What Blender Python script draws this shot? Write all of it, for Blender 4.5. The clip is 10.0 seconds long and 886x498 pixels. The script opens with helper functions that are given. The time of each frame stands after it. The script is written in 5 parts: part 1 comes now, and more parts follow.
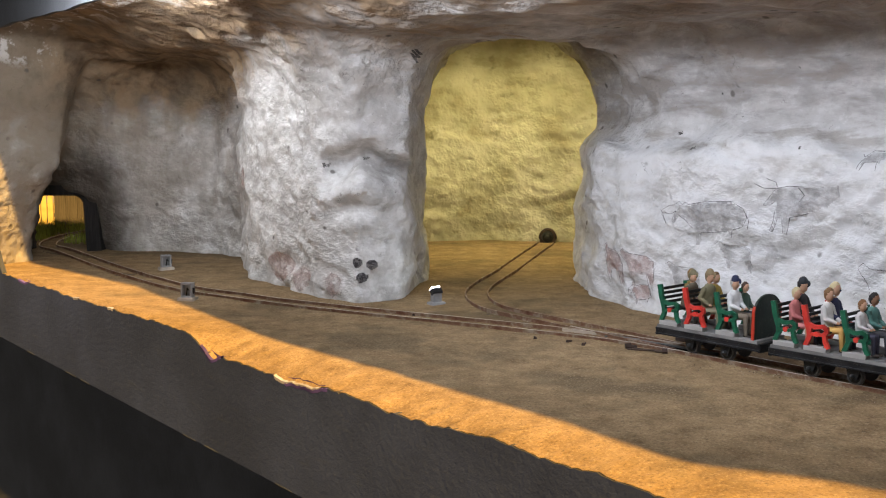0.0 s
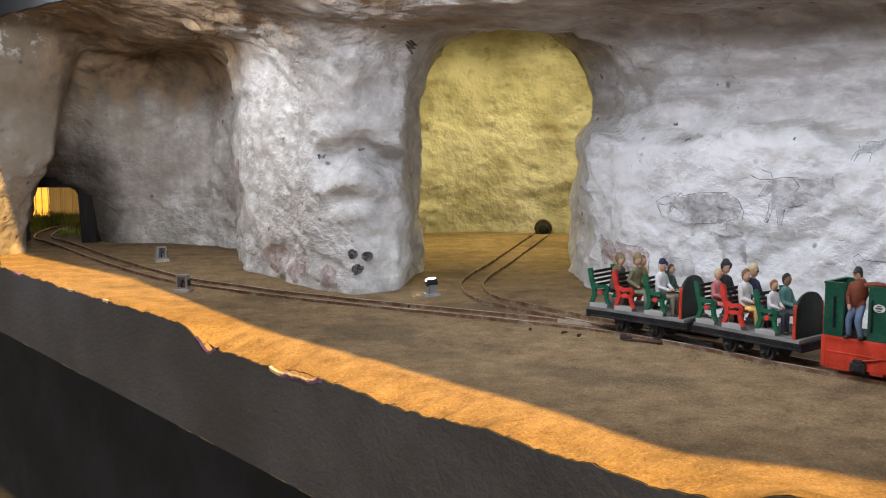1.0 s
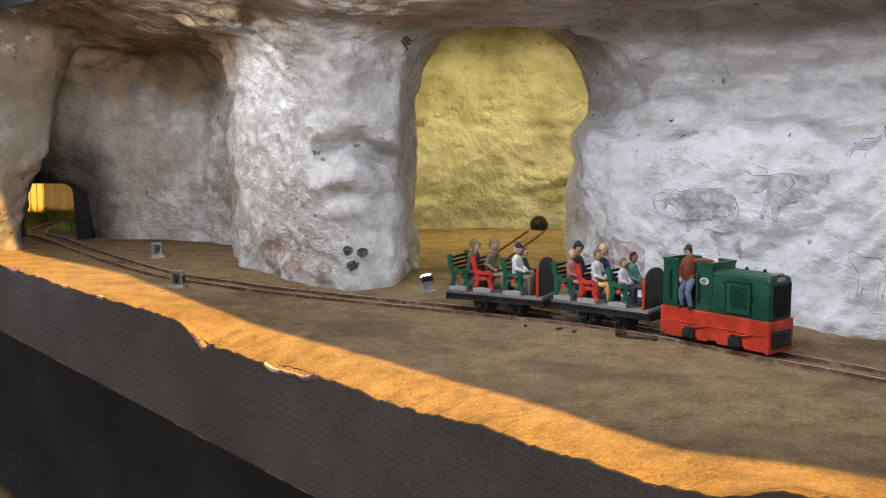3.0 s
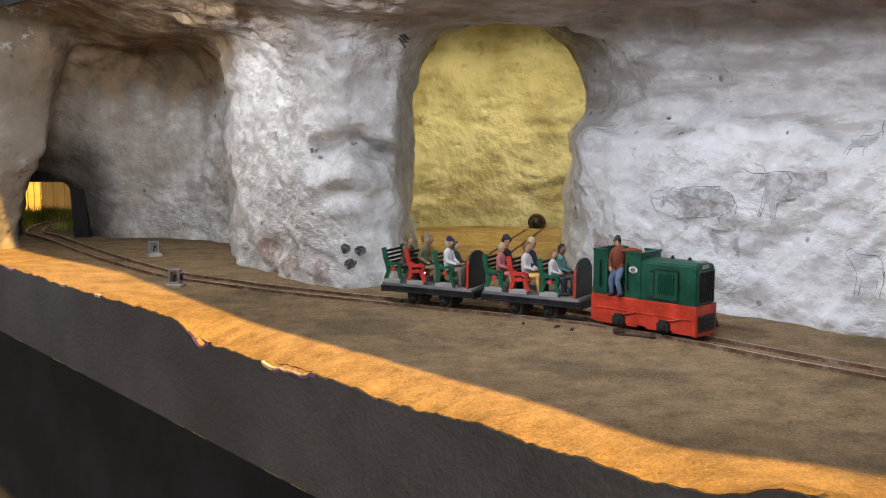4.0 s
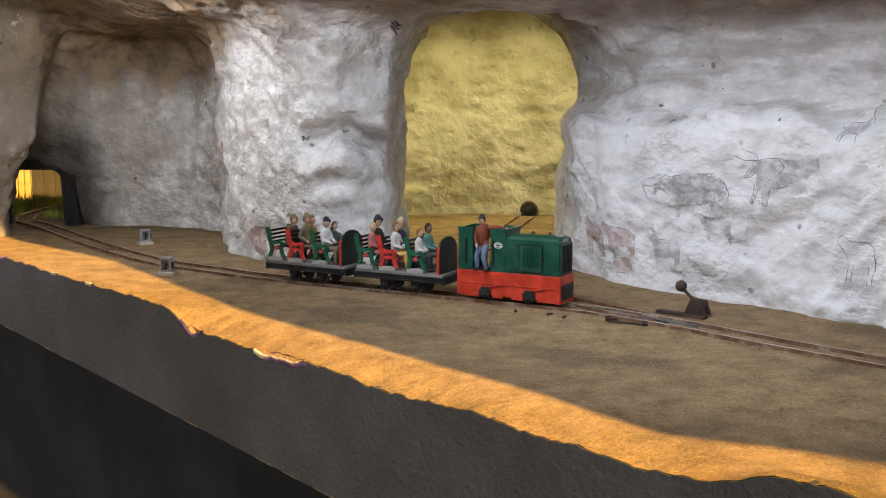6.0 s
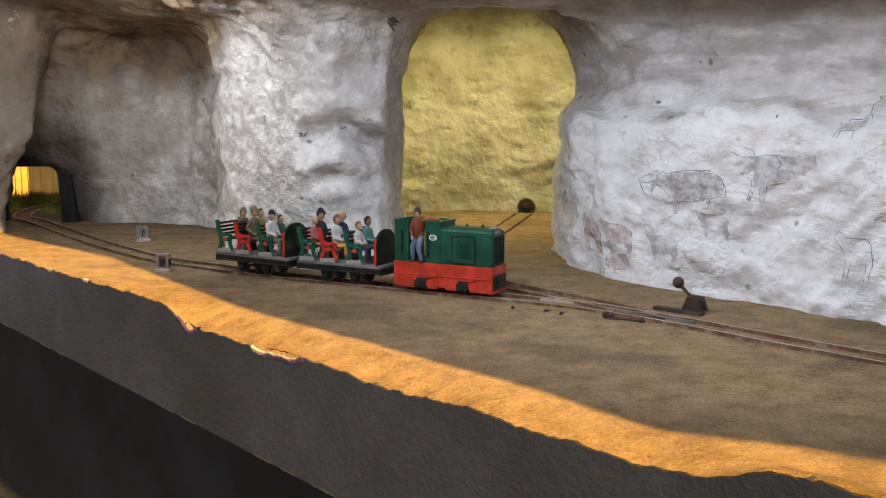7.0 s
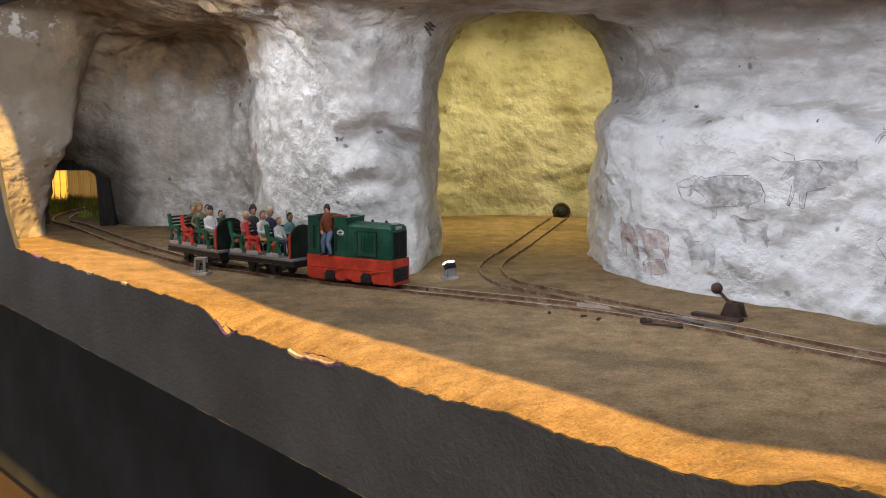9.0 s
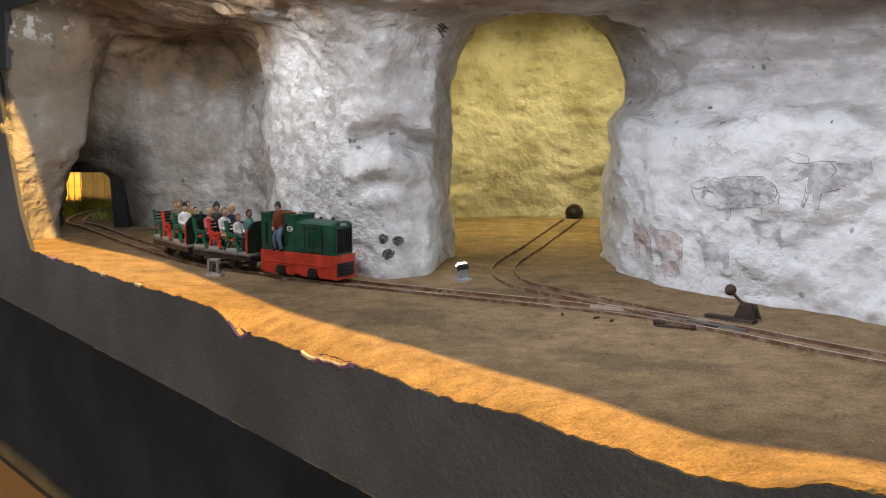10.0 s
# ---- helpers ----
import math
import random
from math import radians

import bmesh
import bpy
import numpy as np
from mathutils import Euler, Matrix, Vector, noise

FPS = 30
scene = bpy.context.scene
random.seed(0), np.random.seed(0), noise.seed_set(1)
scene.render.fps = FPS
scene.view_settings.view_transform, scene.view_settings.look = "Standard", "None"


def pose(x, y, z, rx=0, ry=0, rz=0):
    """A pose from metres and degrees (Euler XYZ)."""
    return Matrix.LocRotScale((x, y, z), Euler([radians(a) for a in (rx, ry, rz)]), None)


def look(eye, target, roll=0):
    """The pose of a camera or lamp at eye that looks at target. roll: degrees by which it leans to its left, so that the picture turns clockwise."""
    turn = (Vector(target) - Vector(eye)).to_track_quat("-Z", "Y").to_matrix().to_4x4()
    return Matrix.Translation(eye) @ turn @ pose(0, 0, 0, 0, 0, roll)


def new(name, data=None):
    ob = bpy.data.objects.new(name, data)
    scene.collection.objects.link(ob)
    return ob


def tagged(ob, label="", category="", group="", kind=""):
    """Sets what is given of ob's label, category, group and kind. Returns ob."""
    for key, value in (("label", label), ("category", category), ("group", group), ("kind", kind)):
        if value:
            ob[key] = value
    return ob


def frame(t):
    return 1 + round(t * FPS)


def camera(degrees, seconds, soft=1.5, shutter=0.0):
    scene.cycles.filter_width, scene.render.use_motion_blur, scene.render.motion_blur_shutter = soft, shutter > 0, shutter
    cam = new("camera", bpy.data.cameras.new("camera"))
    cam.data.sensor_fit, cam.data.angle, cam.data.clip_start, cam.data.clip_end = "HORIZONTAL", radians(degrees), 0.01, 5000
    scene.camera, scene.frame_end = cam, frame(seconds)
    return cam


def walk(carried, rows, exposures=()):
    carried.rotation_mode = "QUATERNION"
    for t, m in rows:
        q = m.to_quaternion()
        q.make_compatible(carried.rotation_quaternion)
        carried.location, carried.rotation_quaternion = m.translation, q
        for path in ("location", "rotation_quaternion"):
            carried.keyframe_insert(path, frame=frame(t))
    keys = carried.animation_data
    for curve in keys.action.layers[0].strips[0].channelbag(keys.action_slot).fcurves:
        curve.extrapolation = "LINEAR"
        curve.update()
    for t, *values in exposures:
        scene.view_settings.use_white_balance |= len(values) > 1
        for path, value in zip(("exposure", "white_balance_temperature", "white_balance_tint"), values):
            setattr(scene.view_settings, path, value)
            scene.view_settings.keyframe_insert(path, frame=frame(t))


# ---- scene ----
# Model-railway chalk cave. Shapes are worked out in millimetres and built in metres (MM).
cam = camera(44.6, 10.0, soft=1.15)
walk(cam, [
    (0.0, pose(-0.00072, -0.00135, 0.07024, 83.285, -0.086, 0.867)),
    (0.5, pose(-0.00047, -0.00094, 0.07004, 83.079, -0.041, 0.702)),
    (1.0, pose(-0.00047, -0.00125, 0.07020, 82.835, -0.034, 0.646)),
    (1.5, pose(-0.00046, -0.00102, 0.06990, 82.808, -0.036, 0.652)),
    (2.0, pose(-0.00027, -0.00092, 0.07004, 82.799, -0.010, 0.641)),
    (2.5, pose(-0.00025, -0.00091, 0.07018, 82.695, -0.053, 0.532)),
    (4.0, pose(-0.00006, -0.00062, 0.06996, 82.555, -0.034, 0.332)),
    (4.5, pose(-0.00019, -0.00011, 0.06993, 82.362, -0.019, 0.231)),
    (5.0, pose(-0.00031, 0.00028, 0.06984, 82.188, -0.019, 0.064)),
    (5.5, pose(-0.00000, 0.00000, 0.07000, 82.000, -0.000, -0.000)),
    (7.0, pose(0.00004, 0.00000, 0.06967, 81.753, -0.023, -0.216)),
    (7.5, pose(-0.00034, 0.00005, 0.06993, 81.640, -0.037, -0.068)),
    (8.0, pose(-0.00089, 0.00028, 0.06977, 81.727, -0.071, 0.401)),
    (8.5, pose(-0.00112, 0.00046, 0.06986, 81.884, -0.020, 0.985)),
    (9.0, pose(-0.00140, 0.00038, 0.06979, 81.968, 0.010, 1.495)),
    (9.5, pose(-0.00145, 0.00041, 0.06976, 82.019, 0.043, 1.846)),
    (10.0, pose(-0.00142, 0.00043, 0.06987, 82.039, 0.112, 2.160))
])

# ---------------------------------------------------------------- world and lights
MM = 0.001
world = bpy.data.worlds.new("room_light")
scene.world = world
world.use_nodes = True
bg = world.node_tree.nodes["Background"]
bg.inputs["Color"].default_value = (1.0, 0.93, 0.86, 1)
bg.inputs["Strength"].default_value = 0.245

FP = Vector((-211.0, 493.0, 0.0))      # left end of the front panel's cut edge
FD = Vector((0.656, -0.755, 0.0))      # along the front panel
FN = Vector((0.755, 0.656, 0.0))       # into the layout


def front(s, w, z=0.0):
    """A place s mm along the front panel, w mm behind it, z mm up."""
    return FP + FD * s + FN * w + Vector((0, 0, z))


sun = bpy.data.lights.new("low_sun", "SUN")
sun.energy, sun.angle, sun.color = 12.5, radians(0.9), (1.0, 0.57, 0.13)
sun_ob = new("sun", sun)
sun_way = FN * 0.4 - FD * 1.0 + Vector((0, 0, -1))
sun_ob.matrix_basis = look((0, 0, 1), Vector((0, 0, 1)) + sun_way)


def area(name, at, to, sx, sy, watts, colour, spread=180):
    d = bpy.data.lights.new(name, "AREA")
    d.shape, d.size, d.size_y, d.energy, d.color, d.spread = "RECTANGLE", sx * MM, sy * MM, watts, colour, radians(spread)
    ob = new(name, d)
    ob.matrix_basis = look(Vector(at) * MM, Vector(to) * MM)
    return ob


# the white LED strip behind the top of the front panel and the yellow lamp of the side chamber
area("led_strip_right", front(312, 14, 108.5), front(305, 110, 22), 225, 5, 0.185, (0.86, 0.90, 1.0), 140)
area("led_strip_left", front(135, 8, 116), (-115, 535, 40), 120, 4, 0.205, (0.96, 0.97, 1.0), 160)
area("chamber_lamp", (24, 566, 128), (24, 588, 0), 90, 20, 0.14, (1.0, 0.84, 0.38), 140)

# ---------------------------------------------------------------- materials


class Mat:
    """A small builder of node materials."""

    def __init__(self, name, rough=0.8, metal=0.0, spec=0.3):
        self.m = bpy.data.materials.new(name)
        self.m.use_nodes = True
        self.t = self.m.node_tree
        self.b = self.t.nodes["Principled BSDF"]
        self.b.inputs["Roughness"].default_value = rough
        self.b.inputs["Metallic"].default_value = metal
        self.b.inputs["Specular IOR Level"].default_value = spec
        self.co = self.t.nodes.new("ShaderNodeTexCoord").outputs["Object"]
        self.nrm = None

    def stretched(self, sx, sy, sz):
        n = self.t.nodes.new("ShaderNodeMapping")
        n.inputs["Scale"].default_value = (sx, sy, sz)
        self.t.links.new(self.co, n.inputs["Vector"])
        return n.outputs["Vector"]

    def noise(self, scale, detail=4, rough=0.6, co=None, distort=0.0):
        n = self.t.nodes.new("ShaderNodeTexNoise")
        n.inputs["Scale"].default_value, n.inputs["Detail"].default_value = scale, detail
        n.inputs["Roughness"].default_value, n.inputs["Distortion"].default_value = rough, distort
        self.t.links.new(co or self.co, n.inputs["Vector"])
        return n.outputs["Fac"]

    def noise_colour(self, scale):
        n = self.t.nodes.new("ShaderNodeTexNoise")
        n.inputs["Scale"].default_value, n.inputs["Detail"].default_value = scale, 4
        self.t.links.new(self.co, n.inputs["Vector"])
        return n.outputs["Color"]

    def cells(self, scale, feature="F1", co=None):
        n = self.t.nodes.new("ShaderNodeTexVoronoi")
        n.feature = feature
        n.inputs["Scale"].default_value = scale
        self.t.links.new(co or self.co, n.inputs["Vector"])
        return n.outputs["Distance"]

    def ramp(self, fac, *stops):
        n = self.t.nodes.new("ShaderNodeValToRGB")
        el = n.color_ramp.elements
        while len(el) < len(stops):
            el.new(0.5)
        for e, (p, c) in zip(el, stops):
            e.position = p
            e.color = (*c, 1) if not isinstance(c, float) else (c, c, c, 1)
        self.t.links.new(fac, n.inputs["Fac"])
        return n.outputs["Color"]

    def mix(self, fac, a, b, how="MIX"):
        n = self.t.nodes.new("ShaderNodeMix")
        n.data_type, n.blend_type = "RGBA", how
        for sock, v in ((n.inputs[0], fac), (n.inputs[6], a), (n.inputs[7], b)):
            if isinstance(v, (int, float)):
                sock.default_value = v
            elif isinstance(v, tuple):
                sock.default_value = (*v, 1)
            else:
                self.t.links.new(v, sock)
        return n.outputs[2]

    def axis(self, which):
        n = self.t.nodes.new("ShaderNodeSeparateXYZ")
        self.t.links.new(self.co, n.inputs[0])
        return n.outputs[which]

    def math(self, op, a, b):
        n = self.t.nodes.new("ShaderNodeMath")
        n.operation = op
        for sock, v in zip(n.inputs, (a, b)):
            if isinstance(v, (int, float)):
                sock.default_value = v
            else:
                self.t.links.new(v, sock)
        return n.outputs[0]

    def span(self, v, lo, hi, a=0.0, b=1.0):
        n = self.t.nodes.new("ShaderNodeMapRange")
        n.interpolation_type = "SMOOTHSTEP"
        for i, x in enumerate((lo, hi, a, b)):
            n.inputs[i + 1].default_value = x
        self.t.links.new(v, n.inputs[0])
        return n.outputs[0]

    def bump(self, h, dist, strength=1.0):
        n = self.t.nodes.new("ShaderNodeBump")
        n.inputs["Strength"].default_value, n.inputs["Distance"].default_value = strength, dist
        self.t.links.new(h, n.inputs["Height"])
        if self.nrm:
            self.t.links.new(self.nrm, n.inputs["Normal"])
        self.nrm = n.outputs["Normal"]
        self.t.links.new(self.nrm, self.b.inputs["Normal"])

    def base(self, c):
        if isinstance(c, tuple):
            self.b.inputs["Base Color"].default_value = (*c, 1)
        else:
            self.t.links.new(c, self.b.inputs["Base Color"])
        return self.m

    def rough(self, fac, lo, hi):
        self.t.links.new(self.span(fac, 0.3, 0.7, lo, hi), self.b.inputs["Roughness"])


def paint(name, c, rough=0.55, scale=900, var=0.22, relief=0.00006, metal=0.0):
    """Plain model paint or plastic: a slight mottling, dust and a faint relief."""
    k = Mat(name, rough, metal)
    n1, n2 = k.noise(scale, 3), k.noise(scale * 0.18, 3)
    dark = tuple(x * (1 - var) for x in c)
    lite = tuple(min(1, x * (1 + var) + 0.01) for x in c)
    col = k.mix(k.span(n2, 0.35, 0.7), dark, lite)
    col = k.mix(k.math("MULTIPLY", k.span(n1, 0.55, 0.75), 0.10), col, (0.30, 0.26, 0.20))
    k.bump(n1, relief, 0.6)
    return k.base(col)


def chalk():
    k = Mat("chalk_plaster", 0.9, spec=0.2)
    x, y, z = k.axis(0), k.axis(1), k.axis(2)
    big = k.noise(28, 4, 0.6)
    mid = k.noise(75, 5, 0.62)
    strata = k.noise(1, 5, 0.6, k.stretched(38, 38, 150), 0.2)
    fine = k.noise(480, 3, 0.6)
    col = k.ramp(mid, (0.32, (0.43, 0.425, 0.42)), (0.50, (0.60, 0.595, 0.59)), (0.66, (0.73, 0.73, 0.735)))
    col = k.mix(k.math("MULTIPLY", k.span(big, 0.52, 0.66), 0.4), col, (0.46, 0.44, 0.42))
    speck = k.noise(1, 4, 0.65, k.stretched(190, 190, 260))
    col = k.mix(k.math("MULTIPLY", k.span(speck, 0.52, 0.66), 0.38), col, (0.36, 0.35, 0.345))
    col = k.mix(k.math("MULTIPLY", k.span(speck, 0.46, 0.36), 0.45), col, (0.82, 0.82, 0.83))
    # grey grime and weaker light, both coloured onto the upper part of the painted wall
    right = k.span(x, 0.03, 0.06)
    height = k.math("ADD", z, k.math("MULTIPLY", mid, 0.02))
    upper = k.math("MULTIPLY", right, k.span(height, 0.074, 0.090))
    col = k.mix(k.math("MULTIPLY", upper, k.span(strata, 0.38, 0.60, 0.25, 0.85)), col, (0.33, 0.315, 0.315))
    # fresher white wash and brighter light, both in the colour of its lower half
    low = k.math("MULTIPLY", right, k.span(height, 0.082, 0.070))
    col = k.mix(k.math("MULTIPLY", low, k.span(strata, 0.60, 0.42, 0.1, 0.7)), col, (0.76, 0.77, 0.80))
    band = k.math("MULTIPLY", k.math("MULTIPLY", right, k.span(strata, 0.52, 0.64)), k.span(z, 0.052, 0.066))
    col = k.mix(k.math("MULTIPLY", band, 0.6), col, (0.33, 0.30, 0.27))
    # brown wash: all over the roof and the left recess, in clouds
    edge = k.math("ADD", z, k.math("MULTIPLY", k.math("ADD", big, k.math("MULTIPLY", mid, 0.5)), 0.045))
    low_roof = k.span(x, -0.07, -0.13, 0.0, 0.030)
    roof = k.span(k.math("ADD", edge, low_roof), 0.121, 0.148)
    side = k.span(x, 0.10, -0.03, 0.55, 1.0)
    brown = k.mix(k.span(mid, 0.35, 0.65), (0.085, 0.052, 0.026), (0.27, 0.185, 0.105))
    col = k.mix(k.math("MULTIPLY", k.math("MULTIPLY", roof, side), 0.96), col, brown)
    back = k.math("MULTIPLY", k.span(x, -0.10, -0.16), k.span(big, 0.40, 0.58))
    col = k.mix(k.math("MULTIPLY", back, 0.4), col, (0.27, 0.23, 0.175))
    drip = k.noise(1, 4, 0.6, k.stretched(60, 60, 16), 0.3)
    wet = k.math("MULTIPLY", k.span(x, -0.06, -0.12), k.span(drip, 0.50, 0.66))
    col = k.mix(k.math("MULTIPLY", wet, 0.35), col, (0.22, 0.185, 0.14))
    # the dirty brown column at the end of the fascia, its shade painted in too
    pier = k.math("MULTIPLY", k.span(x, -0.182, -0.212), k.span(mid, 0.36, 0.56, 0.55, 0.85))
    col = k.mix(pier, col, (0.25, 0.215, 0.17))
    # soot and deep shadow round the tunnel mouth, both painted into the rock
    soot_shade = k.math("MULTIPLY", k.span(x, -0.168, -0.192), k.math("MULTIPLY", k.span(y, 0.530, 0.556), k.span(edge, 0.108, 0.070)))
    col = k.mix(k.math("MULTIPLY", soot_shade, 0.85), col, (0.045, 0.036, 0.028))
    # pale chips along the front lip of the roof, where the brown wash is knocked off
    deep = k.math("ADD", k.math("MULTIPLY", x, 0.755), k.math("MULTIPLY", y, 0.656))
    lip = k.math("MULTIPLY", k.span(deep, 0.200, 0.184), k.span(z, 0.094, 0.102))
    chip = k.math("MULTIPLY", lip, k.span(k.noise(85, 6, 0.75), 0.53, 0.60))
    col = k.mix(k.math("MULTIPLY", chip, 0.8), col, (0.66, 0.65, 0.64))
    # scratches and dark pocks
    warp = k.mix(0.05, k.co, k.noise_colour(70))
    cr = k.cells(75, "DISTANCE_TO_EDGE", warp)
    thin = k.math("MULTIPLY", k.span(cr, 0.020, 0.0), k.span(k.noise(110, 3), 0.62, 0.68))
    col = k.mix(k.math("MULTIPLY", thin, 0.6), col, (0.12, 0.105, 0.09))
    pock = k.math("MULTIPLY", k.span(k.cells(120), 0.19, 0.08), k.span(k.noise(60, 2), 0.53, 0.62))
    col = k.mix(k.math("MULTIPLY", pock, 0.75), col, (0.10, 0.09, 0.08))
    # trowelled relief: soft swells, flat dabs in worn patches, grit
    k.bump(k.noise(55, 3, 0.55), 0.0045, 0.75)
    worn = k.span(k.noise(34, 3, 0.6), 0.36, 0.58, 0.15, 1.0)
    k.bump(k.math("MULTIPLY", k.span(k.noise(1, 4, 0.6, k.stretched(130, 130, 210)), 0.36, 0.66), worn), 0.0016, 0.5)
    k.bump(k.math("MULTIPLY", k.noise(300, 3, 0.6), k.span(worn, 0.0, 1.0, 0.5, 1.0)), 0.0018, 0.5)
    k.bump(fine, 0.0004, 0.5)
    k.bump(k.math("MULTIPLY", k.math("ADD", thin, pock), -1.0), 0.0007, 0.6)
    return k.base(col)


def ochre_rock():
    k = Mat("ochre_plaster", 0.9, spec=0.2)
    big = k.noise(30, 4, 0.55, distort=0.3)
    lay = k.noise(1, 4, 0.6, k.stretched(42, 42, 80), 0.3)
    dark = k.noise(75, 3, 0.6)
    col = k.ramp(big, (0.34, (0.33, 0.30, 0.20)), (0.5, (0.48, 0.46, 0.35)), (0.66, (0.60, 0.575, 0.47)))
    col = k.mix(k.math("MULTIPLY", k.span(lay, 0.54, 0.68), 0.55), col, (0.27, 0.235, 0.14))
    col = k.mix(k.math("MULTIPLY", k.span(dark, 0.60, 0.70), 0.6), col, (0.17, 0.145, 0.08))
    k.bump(big, 0.008, 0.55)
    k.bump(k.noise(85, 3, 0.55), 0.0045, 0.6)
    k.bump(k.span(k.noise(110, 3), 0.38, 0.64), 0.0012, 0.5)
    k.bump(k.noise(420, 3), 0.0003, 0.5)
    return k.base(col)


def sand():
    k = Mat("sand_ground", 0.95, spec=0.15)
    big = k.noise(20, 4, 0.6)
    mid = k.noise(110, 5, 0.7)
    grain = k.noise(1500, 2, 0.6)
    col = k.ramp(mid, (0.3, (0.155, 0.102, 0.053)), (0.5, (0.255, 0.176, 0.096)), (0.7, (0.35, 0.252, 0.145)))
    col = k.mix(k.math("MULTIPLY", k.span(big, 0.50, 0.64), 0.7), col, (0.115, 0.085, 0.050))
    col = k.mix(k.math("MULTIPLY", k.span(k.noise(260, 4, 0.7), 0.56, 0.70), 0.45), col, (0.12, 0.082, 0.045))
    col = k.mix(k.math("MULTIPLY", k.span(grain, 0.54, 0.70), 0.38), col, (0.44, 0.35, 0.23))
    col = k.mix(k.math("MULTIPLY", k.span(grain, 0.46, 0.32), 0.55), col, (0.09, 0.066, 0.04))
    k.bump(mid, 0.0013, 0.7)
    k.bump(k.noise(380, 3), 0.0009, 0.8)
    k.bump(grain, 0.0003, 0.7)
    return k.base(col)


def wood(name, a, b, run="z"):
    k = Mat(name, 0.75)
    st = {"x": (60, 900, 900), "y": (900, 60, 900), "z": (900, 900, 60)}[run]
    g = k.noise(1, 4, 0.65, k.stretched(*st), 1.0)
    big = k.noise(70, 3)
    info = k.t.nodes.new("ShaderNodeObjectInfo").outputs["Random"]
    col = k.mix(k.span(g, 0.35, 0.7), a, b)
    col = k.mix(k.math("MULTIPLY", big, 0.5), col, tuple(0.5 * x for x in a))
    col = k.mix(k.math("MULTIPLY", info, 0.45), col, tuple(0.55 * x for x in b))
    k.bump(g, 0.0003, 0.7)
    return k.base(col)


def black_board(name, c, rough):
    k = Mat(name, rough, spec=0.3)
    big, fine = k.noise(14, 5, 0.65), k.noise(500, 4, 0.7)
    scr = k.noise(1, 4, 0.7, k.stretched(40, 40, 900), 0.3)
    col = k.mix(k.span(big, 0.35, 0.7), tuple(0.75 * x for x in c), tuple(1.35 * x for x in c))
    col = k.mix(k.math("MULTIPLY", k.span(scr, 0.56, 0.72), 0.35), col, (0.055, 0.065, 0.09))
    col = k.mix(k.math("MULTIPLY", k.span(fine, 0.62, 0.74), 0.45), col, (0.07, 0.075, 0.09))
    k.bump(fine, 0.0005, 0.7)
    return k.base(col)


def rail_metal():
    k = Mat("rusty_rail", 0.45, 0.55)
    n, f = k.noise(160, 4, 0.7), k.noise(900, 3)
    col = k.ramp(n, (0.35, (0.17, 0.08, 0.05)), (0.52, (0.25, 0.15, 0.10)), (0.68, (0.46, 0.40, 0.32)))
    k.rough(f, 0.35, 0.7)
    k.bump(f, 0.0001, 0.6)
    return k.base(col)


def shine(name, c, strength):
    k = Mat(name, 0.4)
    k.b.inputs["Emission Color"].default_value = (*c, 1)
    k.b.inputs["Emission Strength"].default_value = strength
    return k.base((0.8, 0.8, 0.8))


M_CHALK, M_OCHRE, M_SAND = chalk(), ochre_rock(), sand()
M_BOARD = black_board("black_painted_board", (0.029, 0.042, 0.105), 0.6)
M_DRAPE = black_board("black_lower_board", (0.047, 0.050, 0.058), 0.8)
M_EDGE = paint("worn_board_edge", (0.075, 0.085, 0.10), 0.8)
M_FOAM = paint("purple_foam", (0.09, 0.06, 0.26), 0.8, 300, 0.5)
M_PAPER = paint("torn_white_skin", (0.34, 0.33, 0.36), 0.8, 300, 0.3)
M_RAIL = rail_metal()
M_RAILTOP = paint("worn_rail_head", (0.52, 0.46, 0.39), 0.35, 300, 0.4, metal=0.5)
M_TIE = wood("dark_sleeper", (0.035, 0.024, 0.018), (0.09, 0.065, 0.045), "x")
M_GREEN = paint("green_enamel", (0.004, 0.062, 0.036), 0.36)
M_GREEN2 = paint("bench_green", (0.007, 0.095, 0.05), 0.36)
M_DKGREEN = paint("dark_green_panel", (0.003, 0.013, 0.008), 0.5)
M_RED = paint("red_enamel", (0.50, 0.042, 0.020), 0.36)
M_RED2 = paint("bench_red", (0.50, 0.035, 0.025), 0.36)
M_BLACK = paint("black_plastic", (0.010, 0.011, 0.012), 0.5)
M_FRAME = paint("dark_grey_frame", (0.012, 0.013, 0.016), 0.4)
M_GREY = paint("light_grey_board", (0.26, 0.255, 0.25), 0.75, 300, 0.3)
M_MID = paint("grey_cast_metal", (0.33, 0.335, 0.35), 0.65, 500, 0.3)
M_STONE = paint("pinkish_concrete", (0.40, 0.35, 0.31), 0.9, 500, 0.35)
M_IRON = paint("rust_brown_iron", (0.055, 0.032, 0.024), 0.7, 400, 0.5)
M_STEEL = paint("wheel_steel", (0.10, 0.10, 0.105), 0.4, 400, 0.3, metal=0.7)
M_WHITE = paint("white_plate", (0.72, 0.74, 0.72), 0.5)
def thin_paint(name, c, scale, lo, hi):
    """Rubbed or drawn pigment: it covers the rock in part, more in the hollows of its grain."""
    k = Mat(name, 0.95, spec=0.1)
    n = k.noise(scale, 4, 0.7)
    k.t.links.new(k.span(n, 0.32, 0.68, lo, hi), k.b.inputs["Alpha"])
    k.bump(n, 0.0003, 0.5)
    return k.base(k.mix(k.noise(scale * 0.3, 3), tuple(0.7 * x for x in c), tuple(min(1, 1.3 * x) for x in c)))


